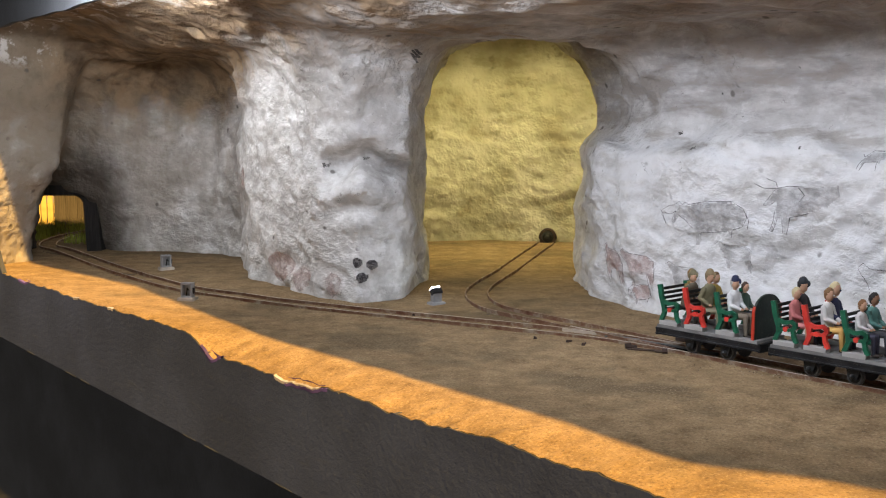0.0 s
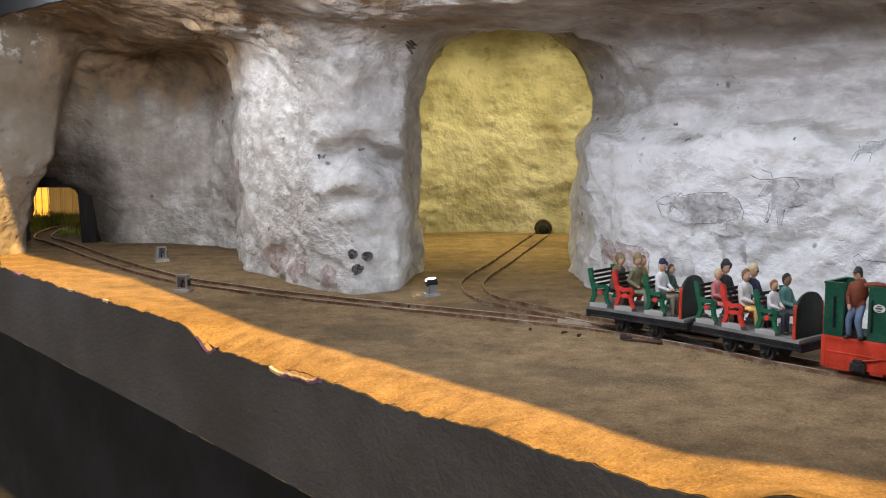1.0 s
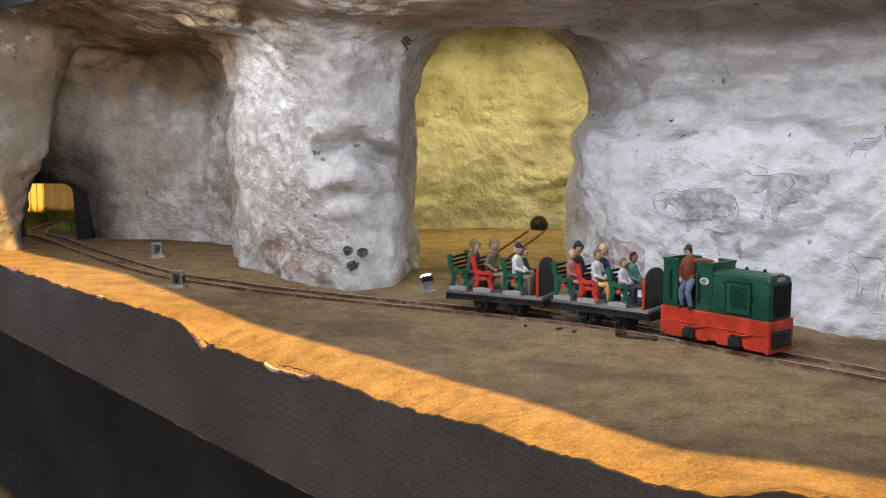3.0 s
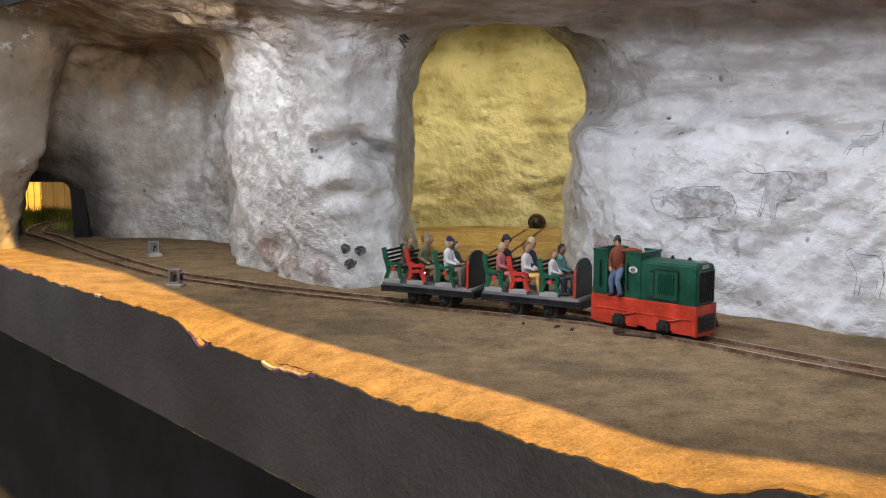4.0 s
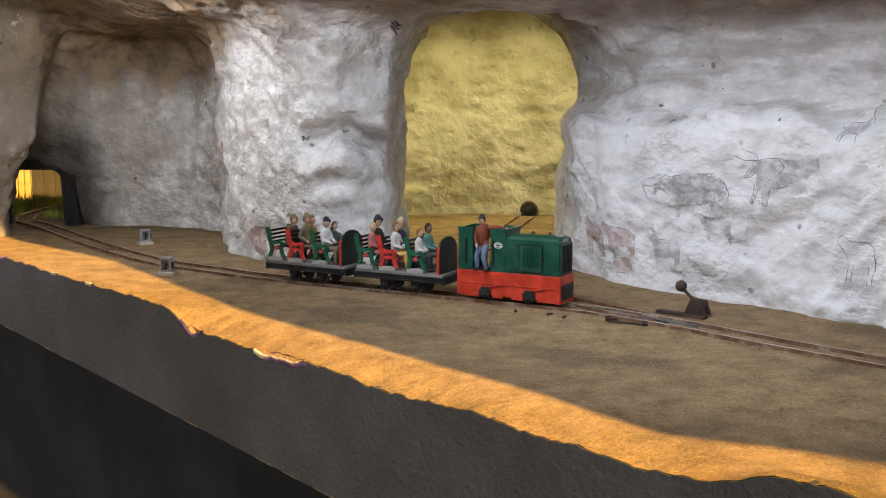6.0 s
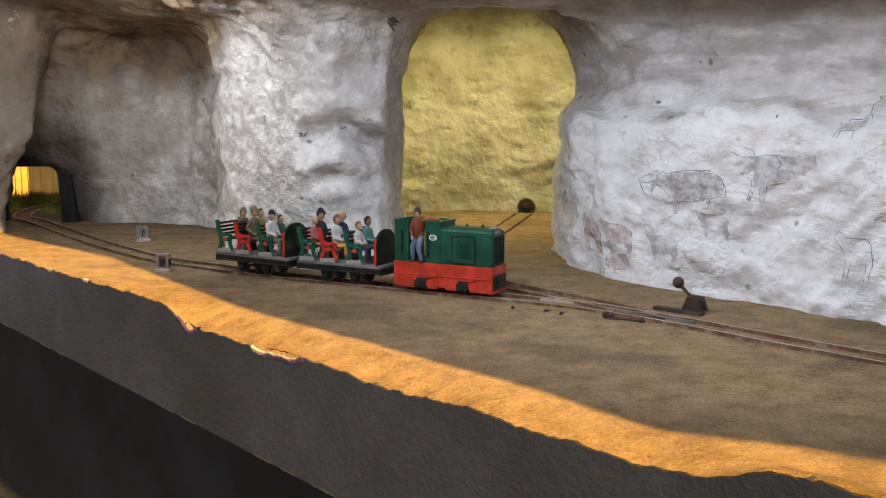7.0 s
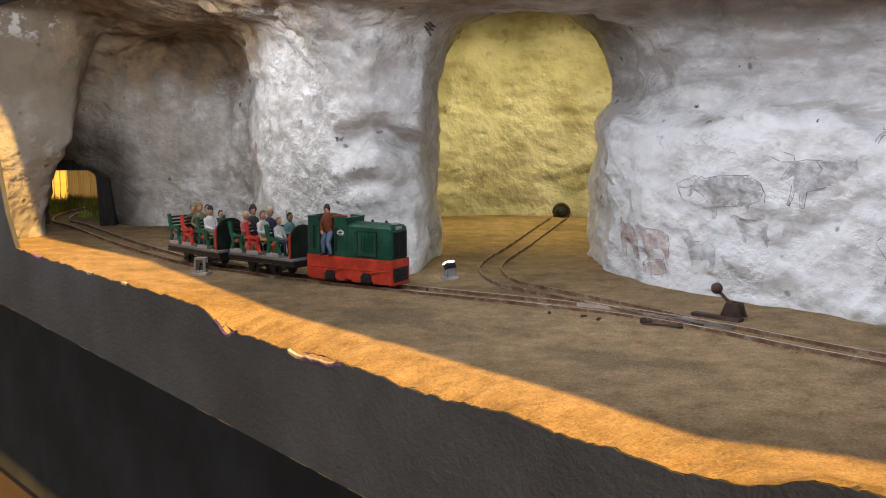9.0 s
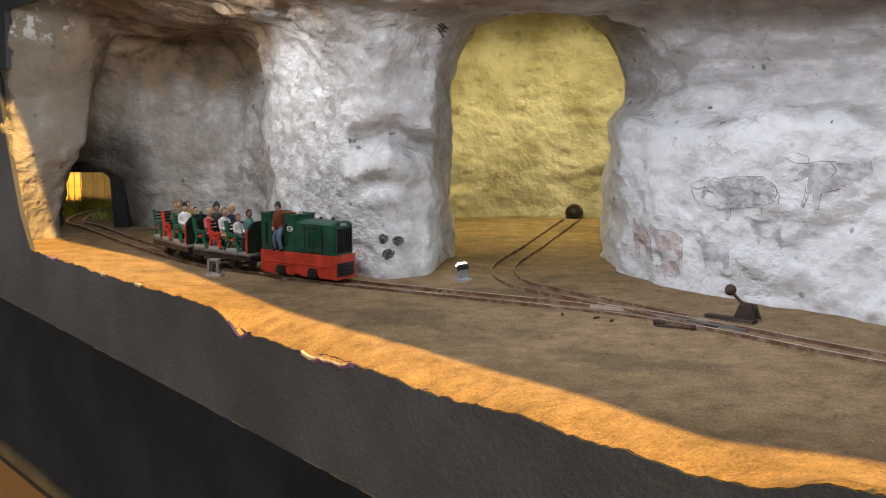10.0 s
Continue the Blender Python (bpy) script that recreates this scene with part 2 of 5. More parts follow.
M_CHAR = thin_paint("charcoal_line", (0.07, 0.065, 0.07), 600, 0.45, 1.0)
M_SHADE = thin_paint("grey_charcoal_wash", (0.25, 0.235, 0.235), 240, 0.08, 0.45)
M_PINK = thin_paint("red_ochre_wash", (0.42, 0.22, 0.18), 240, 0.12, 0.5)
M_PIT = thin_paint("pit_dirt_and_shade", (0.06, 0.052, 0.045), 900, 0.2, 0.95)
M_LED = shine("led_glow", (0.85, 0.94, 1.0), 45)
M_PLANK = wood("weathered_plank", (0.055, 0.05, 0.055), (0.12, 0.11, 0.12))
M_PORTAL = wood("tarred_timber", (0.012, 0.012, 0.013), (0.035, 0.034, 0.034))
M_GRASS = paint("grass", (0.36, 0.42, 0.08), 0.9, 300, 0.6)
M_FLOOR = wood("brown_boards", (0.10, 0.065, 0.04), (0.17, 0.115, 0.075), "x")
M_PLATE = paint("dull_grey_plate", (0.13, 0.13, 0.125), 0.6, 300, 0.4)
def grit():
    k = Mat("loose_grit", 0.9)
    pick = k.t.nodes.new("ShaderNodeNewGeometry").outputs["Random Per Island"]
    return k.base(k.ramp(pick, (0.0, (0.07, 0.045, 0.03)), (0.45, (0.22, 0.16, 0.10)), (0.8, (0.28, 0.21, 0.14)), (1.0, (0.38, 0.31, 0.24))))


M_GRIT = grit()
M_CARPET = black_board("dark_carpet", (0.02, 0.02, 0.02), 0.9)
M_POST = paint("yellow_fence_paint", (0.62, 0.50, 0.22), 0.8, 200, 0.3)

# ---------------------------------------------------------------- mesh helpers


def mesh_of(bm, name, materials, smooth=False):
    me = bpy.data.meshes.new(name)
    bm.transform(Matrix.Scale(MM, 4))
    bm.normal_update()
    bm.to_mesh(me)
    bm.free()
    for m in materials if isinstance(materials, (list, tuple)) else [materials]:
        me.materials.append(m)
    for p in me.polygons:
        p.use_smooth = smooth
    return me


def part(name, bm, material, parent=None, label="", smooth=False, at=(0, 0, 0), turn=(0, 0, 0)):
    ob = new(name, mesh_of(bm, name, material, smooth))
    ob.matrix_basis = pose(at[0] * MM, at[1] * MM, at[2] * MM, *turn)
    if parent:
        ob.parent = parent
    if label:
        tagged(ob, label)
    return ob


def thing(name, label, category, at=(0, 0, 0), turn=(0, 0, 0), group="", kind=""):
    ob = new(name)
    ob.empty_display_size = 0.005
    ob.matrix_basis = pose(at[0] * MM, at[1] * MM, at[2] * MM, *turn)
    return tagged(ob, label, category, group, kind)


def box(bm, x0, x1, y0, y1, z0, z1, bevel=0.0, mat=0, m=None):
    g = bmesh.ops.create_cube(bm, size=1.0)
    vs = g["verts"]
    bmesh.ops.transform(bm, verts=vs, matrix=Matrix.Translation(((x0 + x1) / 2, (y0 + y1) / 2, (z0 + z1) / 2)) @ Matrix.Diagonal((x1 - x0, y1 - y0, z1 - z0, 1)))
    faces = {f for v in vs for f in v.link_faces}
    if bevel:
        edges = {e for f in faces for e in f.edges}
        r = bmesh.ops.bevel(bm, geom=list(edges), offset=bevel, segments=2, affect="EDGES", profile=0.6)
        faces = {f for f in faces if f.is_valid} | set(r["faces"])
        vs = list({v for f in faces for v in f.verts})
    for f in faces:
        f.material_index = mat
    if m:
        bmesh.ops.transform(bm, verts=vs, matrix=m)
    return vs


def prism(bm, pts, y0, y1, mat=0):
    """A polygon in x, z drawn out from y0 to y1."""
    a = [bm.verts.new((x, y0, z)) for x, z in pts]
    b = [bm.verts.new((x, y1, z)) for x, z in pts]
    fs = [bm.faces.new(a), bm.faces.new(b[::-1])]
    for i in range(len(a)):
        j = (i + 1) % len(a)
        fs.append(bm.faces.new((a[j], a[i], b[i], b[j])))
    for f in fs:
        f.material_index = mat
    bmesh.ops.recalc_face_normals(bm, faces=fs)
    return a + b


def loft(bm, p0, p1, r0, r1, seg=10, mat=0, caps=True, flat=(1.0, 1.0)):
    """A tapered round bar from p0 to p1 with domed ends."""
    p0, p1 = Vector(p0), Vector(p1)
    w = (p1 - p0).normalized()
    q = w.to_track_quat("Z", "Y")
    rings = []
    steps = [(-0.97, 0.25), (-0.7, 0.71), (0, 1)] if caps else [(0, 1)]
    spec = [(p0 + w * (d * r0), r0 * k) for d, k in steps] + [(p1 - w * (d * r1), r1 * k) for d, k in reversed(steps)]
    for c, r in spec:
        rings.append([bm.verts.new(c + q @ Vector((r * flat[0] * math.cos(a), r * flat[1] * math.sin(a), 0)))
                      for a in [2 * math.pi * i / seg for i in range(seg)]])
    fs = [bm.faces.new(rings[0][::-1]), bm.faces.new(rings[-1])]
    for ra, rb in zip(rings, rings[1:]):
        for i in range(seg):
            j = (i + 1) % seg
            fs.append(bm.faces.new((ra[i], ra[j], rb[j], rb[i])))
    for f in fs:
        f.material_index = mat


def bars(bm, line, width, y0, y1, mat=0):
    """A thick line in x, z (a cast or bent bar), drawn out from y0 to y1."""
    for (x0, z0), (x1, z1) in zip(line, line[1:]):
        d = Vector((x1 - x0, z1 - z0)).normalized()
        n, e = Vector((-d.y, d.x)) * width / 2, d * width * 0.25
        prism(bm, [(x0 - e.x + n.x, z0 - e.y + n.y), (x0 - e.x - n.x, z0 - e.y - n.y),
                   (x1 + e.x - n.x, z1 + e.y - n.y), (x1 + e.x + n.x, z1 + e.y + n.y)], y0, y1, mat)


def smooth_line(points, n=24, passes=60):
    p, out = np.array(points, float), []
    for i in range(len(p) - 1):
        a, b, c, d = p[max(i - 1, 0)], p[i], p[i + 1], p[min(i + 2, len(p) - 1)]
        for j in range(n):
            u = j / n
            out.append(0.5 * (2 * b + (c - a) * u + (2 * a - 5 * b + 4 * c - d) * u * u + (3 * b - a - 3 * c + d) * u ** 3))
    out = np.array(out + [p[-1]])
    for _ in range(passes):
        out[1:-1] = 0.25 * out[:-2] + 0.5 * out[1:-1] + 0.25 * out[2:]
    arc = np.concatenate([[0], np.cumsum(np.linalg.norm(np.diff(out, axis=0), axis=1))])
    even = np.linspace(0, arc[-1], int(arc[-1] / 1.0) + 1)
    return np.stack([np.interp(even, arc, out[:, i]) for i in (0, 1)], 1), even


# ---------------------------------------------------------------- the cave: one carved block of rock
def lattice_noise(x, y, z, size, seed):
    rng = np.random.RandomState(seed)
    n = 48
    lat = rng.rand(n, n, n).astype(np.float32) * 2 - 1
    q = [np.asarray(c) / s for c, s in zip((x, y, z), size)]
    i = [np.floor(c).astype(int) for c in q]
    f = [(c - k).astype(np.float32) for c, k in zip(q, i)]
    f = [c * c * (3 - 2 * c) for c in f]
    out = 0
    for a in (0, 1):
        for b in (0, 1):
            for c in (0, 1):
                w = (f[0] if a else 1 - f[0]) * (f[1] if b else 1 - f[1]) * (f[2] if c else 1 - f[2])
                out = out + w * lat[(i[0] + a) % n, (i[1] + b) % n, (i[2] + c) % n]
    return out


def polygon_distance(px, py, pts):
    d = np.full(px.shape, 1e9, np.float32)
    inside = np.zeros(px.shape, bool)
    for (ax, ay), (bx, by) in zip(pts, pts[1:] + pts[:1]):
        ex, ey = bx - ax, by - ay
        t = np.clip(((px - ax) * ex + (py - ay) * ey) / (ex * ex + ey * ey), 0, 1)
        d = np.minimum(d, np.hypot(px - ax - t * ex, py - ay - t * ey))
        cross = (ay > py) != (by > py)
        inside ^= cross & (px < ex * (py - ay) / (ey if ey else 1e-9) + ax)
    return np.where(inside, -d, d)


def smax(a, b, k):
    h = np.clip(0.5 + 0.5 * (a - b) / k, 0, 1)
    return b + (a - b) * h + k * h * (1 - h)


def smin(a, b, k):
    return -smax(-a, -b, k)


def ramp01(v, a, b):
    t = np.clip((v - a) / (b - a), 0, 1)
    return t * t * (3 - 2 * t)


GALLERY = [(300, 90), (235, 198), (165, 284), (123, 334), (106, 352), (90, 366), (78, 383), (65, 401), (55, 427), (52, 456),
           (18, 472), (-16, 464), (-18, 440), (-23, 424), (-40, 414), (-58, 427), (-76, 453), (-97, 486), (-106, 520), (-113, 550),
           (-131, 569), (-157, 576), (-178, 577), (-196, 586), (-240, 590), (-240, 572), (-226, 556), (-218, 536), (-224, 514),
           (-262, 470), (-400, 400), (-400, -60), (300, -60)]
CHAMBER = [(-30, 500), (-70, 525), (-75, 618), (-30, 628), (16, 640), (70, 628), (125, 622), (125, 510), (60, 500)]


def carve(x, y, z, flat):
    """Signed distance to the rock's surface, mm: below zero in the rock."""
    g, c = flat
    right, left = ramp01(x, 20, 60), ramp01(-x, 155, 205)
    pillar = ramp01(-x, -5, 25) * ramp01(x, -110, -70)
    lip = z + 2.5 * np.sin(x * 0.11) + 1.2 * np.sin(x * 0.31 + 1)
    lean = right * (8.8 * ramp01(lip, 60, 69) - 2.6 * ramp01(z, 25, 50) * (1 - ramp01(lip, 58, 66)) + 2.0 * np.exp(-((z - 74) / 4.0) ** 2))
    lean = lean - left * ramp01(y, 500, 540) * 29 * np.clip(z / 85, 0, 1.3) ** 1.3
    spot = np.exp(-((x + 38) / 16) ** 4)
    bow = z + 0.022 * (x + 36) ** 2 + 1.3 * np.sin(x * 0.37) + 0.12 * (x + 38)
    crease = z + 1.6 * np.sin(x * 0.23 + 2) - 0.1 * (x + 38)
    fade = 0.6 + 0.4 * np.sin(x * 0.16 + 8.4)
    lean = lean + pillar * (spot * (10.0 * np.exp(-((bow - 56) / 5.5) ** 2) - 2.5 * np.exp(-((crease - 44) / 4.0) ** 2) + 4.0 * fade * np.exp(-((crease - 35.5) / 3.4) ** 2)) - 3.0 * ramp01(z, 62, 88) - 1.5 * ramp01(z, 10, 40))
    deep = (x + 211) * 0.755 + (y - 493) * 0.656
    top = 103 + 14 * ramp01(-deep, -65, -15)
    gallery = smax(g - lean, z - top, 26)
    flare = 6 * ramp01(-y, -482, -440)
    u = np.where(x > 23, (x - 23) * (1 + 0.28 * (1 - ramp01(z, 58, 70))), 23 - x)
    arch = np.where(z < 71, u - 39, (u ** 2.05 + np.maximum(z - 71, 0) ** 2.05) ** (1 / 2.05) - 39) - flare * ramp01(z, 62, 80)
    arch = smax(arch, np.abs(y - 495) - 55, 6)
    chamber = smax(c, z - 132, 14)
    void = smin(smin(gallery, arch, 9), chamber, 8)
    tunnel = np.maximum(np.maximum(np.abs(x + 219) - 19, np.abs(y - 600) - 40), z - 33)
    void = smin(void, tunnel, 4)
    hull = np.maximum(np.maximum(x - 240, -278 - x), np.maximum(z - 150 + 24 * ramp01(-x, 120, 150), -12 - z))
    hull = np.maximum(hull, np.maximum(y - 690, np.minimum(y - 594, -150 - x)))
    behind = 0.6 - deep
    return np.maximum(np.maximum(hull, behind), -void)


def build_rock(step=1.4):
    xs, ys, zs = np.arange(-284, 246, step), np.arange(150, 697, step), np.arange(-15, 155, step)
    gx, gy = np.meshgrid(xs, ys, indexing="ij")
    g2, c2 = polygon_distance(gx, gy, GALLERY), polygon_distance(gx, gy, CHAMBER)
    d = np.empty((len(xs), len(ys), len(zs)), np.float32)
    for k, zz in enumerate(zs):
        d[:, :, k] = carve(gx, gy, zz, (g2, c2))
    band = np.nonzero(np.abs(d) < 9)
    px, py, pz = xs[band[0]], ys[band[1]], zs[band[2]]
    n = 3.2 * lattice_noise(px, py, pz, (34, 34, 26), 3) + 2.0 * lattice_noise(px, py, pz, (17, 17, 11), 5)
    n += 1.4 * lattice_noise(px, py, pz, (9, 9, 5), 7) + 0.9 * lattice_noise(px, py, pz, (4.6, 4.6, 3.4), 9)
    n += 0.35 * lattice_noise(px, py, pz, (2.6, 2.6, 2.2), 11)
    # trowel folds, sparse gouges, and slanting flakes low on the painted wall
    n += 1.3 * (0.4 - np.abs(lattice_noise(px, py, pz, (15, 15, 8), 13)))
    n += 4.0 * np.clip(lattice_noise(px, py, pz, (6, 6, 3.2), 15) - 0.52, 0, 1)
    u = (px - 53) * 0.602 - (py - 427) * 0.799
    flake = np.abs(lattice_noise((u + pz) * 0.7, (u - pz) * 0.7, py * 0, (22, 6.5, 1), 17)) + 0.5 * lattice_noise((u + pz) * 0.7, (u - pz) * 0.7, py * 0, (9, 3.2, 1), 19)
    n += 3.4 * (flake - 0.35) * ramp01(u, 62, 92) * ramp01(-pz, -56, -36) * ramp01(px, 60, 80)
    d[band] += 0.75 * n * ramp01(np.abs(d[band]), 9, 5)
    sign = d < 0
    cells = np.zeros(tuple(k - 1 for k in d.shape), np.int8)
    for a in (0, 1):
        for b in (0, 1):
            for c in (0, 1):
                cells += sign[a:a + cells.shape[0], b:b + cells.shape[1], c:c + cells.shape[2]]
    act = np.nonzero((cells > 0) & (cells < 8))
    index = np.full(cells.shape, -1, np.int32)
    index[act] = np.arange(len(act[0]))
    corner = {(a, b, c): d[act[0] + a, act[1] + b, act[2] + c] for a in (0, 1) for b in (0, 1) for c in (0, 1)}
    total, count = np.zeros((len(act[0]), 3), np.float32), np.zeros(len(act[0]), np.float32)
    for a0, v0 in corner.items():
        for ax in range(3):
            if a0[ax]:
                continue
            a1 = tuple(v + (i == ax) for i, v in enumerate(a0))
            v1 = corner[a1]
            cut = (v0 < 0) != (v1 < 0)
            t = np.where(cut, v0 / np.where(cut, v0 - v1, 1), 0)
            for i in range(3):
                total[:, i] += np.where(cut, a0[i] + (t if i == ax else 0), 0)
            count += cut
    verts = total / count[:, None] + np.stack(act, 1)
    verts = verts * step + np.array([xs[0], ys[0], zs[0]])
    quads = []
    for ax in range(3):
        lo = [slice(None)] * 3
        hi = [slice(None)] * 3
        lo[ax], hi[ax] = slice(None, -1), slice(1, None)
        s0, s1 = sign[tuple(lo)], sign[tuple(hi)]
        e = np.nonzero(s0 != s1)
        b, c = [(1, 2), (2, 0), (0, 1)][ax]
        ok = (e[b] > 0) & (e[c] > 0) & (e[b] < cells.shape[b]) & (e[c] < cells.shape[c]) & (e[ax] < cells.shape[ax])
        e = [k[ok] for k in e]
        ids = []
        for db, dc in ((0, 0), (1, 0), (1, 1), (0, 1)):
            k = [v.copy() for v in e]
            k[b] -= db
            k[c] -= dc
            ids.append(index[tuple(k)])
        q = np.stack(ids, 1)
        flip = ~s0[tuple(e)]
        q[flip] = q[flip][:, ::-1]
        quads.append(q)
    return verts, np.concatenate(quads)


rock_v, rock_q = build_rock()
rock_me = bpy.data.meshes.new("cave_rock")
rock_me.vertices.add(len(rock_v))
rock_me.vertices.foreach_set("co", (rock_v * MM).astype(np.float32).ravel())
rock_me.loops.add(len(rock_q) * 4)
rock_me.loops.foreach_set("vertex_index", rock_q.astype(np.int32).ravel())
rock_me.polygons.add(len(rock_q))
rock_me.polygons.foreach_set("loop_start", np.arange(0, len(rock_q) * 4, 4, dtype=np.int32))
rock_me.polygons.foreach_set("loop_total", np.full(len(rock_q), 4, np.int32))
rock_mid = rock_v[rock_q].mean(1)
in_chamber = (rock_mid[:, 0] > -82) & (rock_mid[:, 1] < 660) & ((rock_mid[:, 1] > 512) | ((rock_mid[:, 1] > 472) & (rock_mid[:, 2] > 86)))
rock_me.update(calc_edges=True)
rock_me.polygons.foreach_set("material_index", in_chamber.astype(np.int32))
rock_me.polygons.foreach_set("use_smooth", np.ones(len(rock_q), bool))
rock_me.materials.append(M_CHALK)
rock_me.materials.append(M_OCHRE)
rock_me.update()
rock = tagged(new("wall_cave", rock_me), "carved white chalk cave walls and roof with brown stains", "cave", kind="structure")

# ---------------------------------------------------------------- ground, front panel
LOW = [(-140, 0.5), (-70, 3), (-12, 16), (0, 0), (50, -0.2), (99, -0.5), (146, 0.4), (185, 0.2), (199, -4.2), (235, -4.1), (265, -2.8), (281, -2.8),
       (296, -4.1), (318, -3), (336, -1.6), (352, -2.9), (366, -2), (385, -2.3), (402, 0.1), (412, 4.4), (422, 5.2), (435, 4.6), (480, 2), (620, 0)]


def cut_height(s):
    dent = -2.2 * math.exp(-((s - 201) / 5) ** 2) - 1.3 * math.exp(-((s - 253) / 13) ** 4) - 1.2 * math.exp(-((s - 28) / 6) ** 2)
    return rough_height(s) + dent


def rough_height(s):
    ls = np.array(LOW)
    jag = 0.7 * noise.noise((s * 0.21, 0.5, 0)) + 0.45 * noise.noise((s * 0.7, 3.5, 0))
    return float(np.interp(s, ls[:, 0], ls[:, 1])) + jag


def ground_height(x, y, s, w):
    v = Vector((x, y, 0))
    h = 0.9 * noise.noise(v * 0.022) + 0.45 * noise.noise(v * 0.07) + 0.16 * noise.noise(v * 0.25)
    if w < 0 and s > 2:
        return cut_height(s) + 0.15
    near = float(np.exp(-(w / 9.0) ** 2)) if s > 2 else 0.0
    return (h * 0.6 + 0.2) * (1 - 0.8 * near) + near * (rough_height(s) + 0.35)


def build_ground():
    ss = np.concatenate([np.arange(-420, -60, 8), np.arange(-60, 470, 1.6), np.arange(470, 760, 8)])
    ws = np.concatenate([np.arange(-1.8, 130, 1.6), np.arange(130, 560, 6)])
    vs, fs = [], []
    for w in ws:
        for s in ss:
            p = front(s, w)
            vs.append((p.x * MM, p.y * MM, ground_height(p.x, p.y, s, w) * MM))
    n = len(ss)
    for j in range(len(ws) - 1):
        for i in range(n - 1):
            fs.append((j * n + i, j * n + i + 1, (j + 1) * n + i + 1, (j + 1) * n + i))
    me = bpy.data.meshes.new("ground")
    me.from_pydata(vs, [], fs)
    me.materials.append(M_SAND)
    for p in me.polygons:
        p.use_smooth = True
    ob = tagged(new("ground", me), "brown sandy cave floor with fine grains", "ground", kind="structure")
    return ob


ground = build_ground()

# violet foam slab under the sand, torn along its front edge
bm = bmesh.new()
prev = None
for s in np.arange(-60, 470, 2.0):
    top = rough_height(s) - 0.35 if s > 4 else -1.2
    c = [bm.verts.new(front(s, w, z)) for w, z in ((0.3, top), (0.3, -30), (60, -30), (60, -3), (10, -3), (1.5, top - 0.6))]
    if prev:
        for i in range(6):
            bm.faces.new((prev[i], prev[(i + 1) % 6], c[(i + 1) % 6], c[i]))
    prev = c
tagged(part("foam_slab", bm, M_FOAM), "violet foam slab under the sand, torn edge", "foam slab", kind="structure")

# torn white skin of the foam, showing in two or three places along the cut
for s0, s1, m, up in ((86, 92, M_PAPER, 0), (120, 126, M_PAPER, 0), (240, 266, M_PAPER, -0.1), (194, 209, M_FOAM, 0.3), (246, 269, M_FOAM, -0.5), (22, 36, M_FOAM, 0)):
    bm = bmesh.new()
    prev = None
    for s in np.arange(s0, s1, 1.0):
        h = cut_height(s)
        r = 0.5 + 0.5 * noise.noise((s * 0.5, 4, s0))
        c = [bm.verts.new(front(s, w, z)) for w, z in ((-2.3, h - 0.6 + up), (-2.4, h + 0.1 + 0.4 * r + up), (-1.4, h + 0.25 + 0.4 * r + up), (-1.2, h - 0.2))]
        if prev:
            for i in range(4):
                bm.faces.new((prev[i], prev[(i + 1) % 4], c[(i + 1) % 4], c[i]))
        prev = c
    tagged(part("torn_skin", bm, m), "torn strip of pale foam skin on the cut edge" if m is M_PAPER else "torn violet foam showing at the cut edge", "foam scrap")

# the black front panel: one board with a ragged opening
def top_height(s):
    return 1.0 * noise.noise((s * 0.05, 20, 0)) + float(np.interp(s, [-60, 0, 82, 126, 200, 520], [111, 111.5, 113.5, 115, 118, 118]))


bm = bmesh.new()
prev = None
T = 2.2
for s in np.concatenate([np.arange(-420, -40, 20), np.arange(-40, 470, 1.5), np.arange(470, 760, 20)]):
    lo_edge = -30.8 - 0.027 * max(s, -60)
    hi = cut_height(s) if s > 0 else 84.0
    if -36 <= s <= 0:
        hi = max(0.3, float(np.interp(s, [-36, -34, -26, -12, 0], [84, 74, 50, 16, 0.4])) + 0.6 * noise.noise((s * 0.4, 1, 1)))
    c = [bm.verts.new(front(s, w, z)) for w, z in ((-T, lo_edge), (-T, hi), (0, hi), (0, lo_edge))]
    if prev:
        for i in range(4):
            f = bm.faces.new((prev[i], prev[(i + 1) % 4], c[(i + 1) % 4], c[i]))
            f.material_index = 1 if i == 3 else 2 if i == 1 else 0
    prev = c
bmesh.ops.recalc_face_normals(bm, faces=bm.faces)
panel = thing("front_panel", "black painted fascia board with a ragged cut opening", "fascia", kind="structure")
part("lower_board", bm, [M_BOARD, M_EDGE, M_DRAPE], panel)
for k in range(34):
    s0 = -60 + k * 15 + 6 * noise.noise((k * 1.3, 2, 2))
    s1 = s0 + 9 + 8 * noise.noise((k * 2.7, 4, 2))
    z0, z1 = -30.8 - 0.027 * max(s0, -60), -30.8 - 0.027 * max(s1, -60)
    if noise.noise((k * 3.7, 1, 9)) < -0.02:
        continue
    bm = bmesh.new()
    wide = 0.22 + 0.18 * noise.noise((k * 0.9, 8, 1))
    vs = [bm.verts.new(front(s, w, z)) for s, w, z in ((s0, -T - 0.05, z0 - 0.1), (s1, -T - 0.05, z1 - 0.1), (s1, -T - 0.05, z1 + wide * 0.6), (s0, -T - 0.05, z0 + wide),
                                                      (s0, -T + 0.3, z0 - 0.1), (s1, -T + 0.3, z1 - 0.1), (s1, -T + 0.3, z1 + wide * 0.6), (s0, -T + 0.3, z0 + wide))]
    for q in ((0, 1, 2, 3), (7, 6, 5, 4), (0, 4, 5, 1), (3, 2, 6, 7), (0, 3, 7, 4), (1, 5, 6, 2)):
        bm.faces.new([vs[i] for i in q])
    part("worn_edge", bm, M_EDGE, panel)
bm = bmesh.new()
prev = None
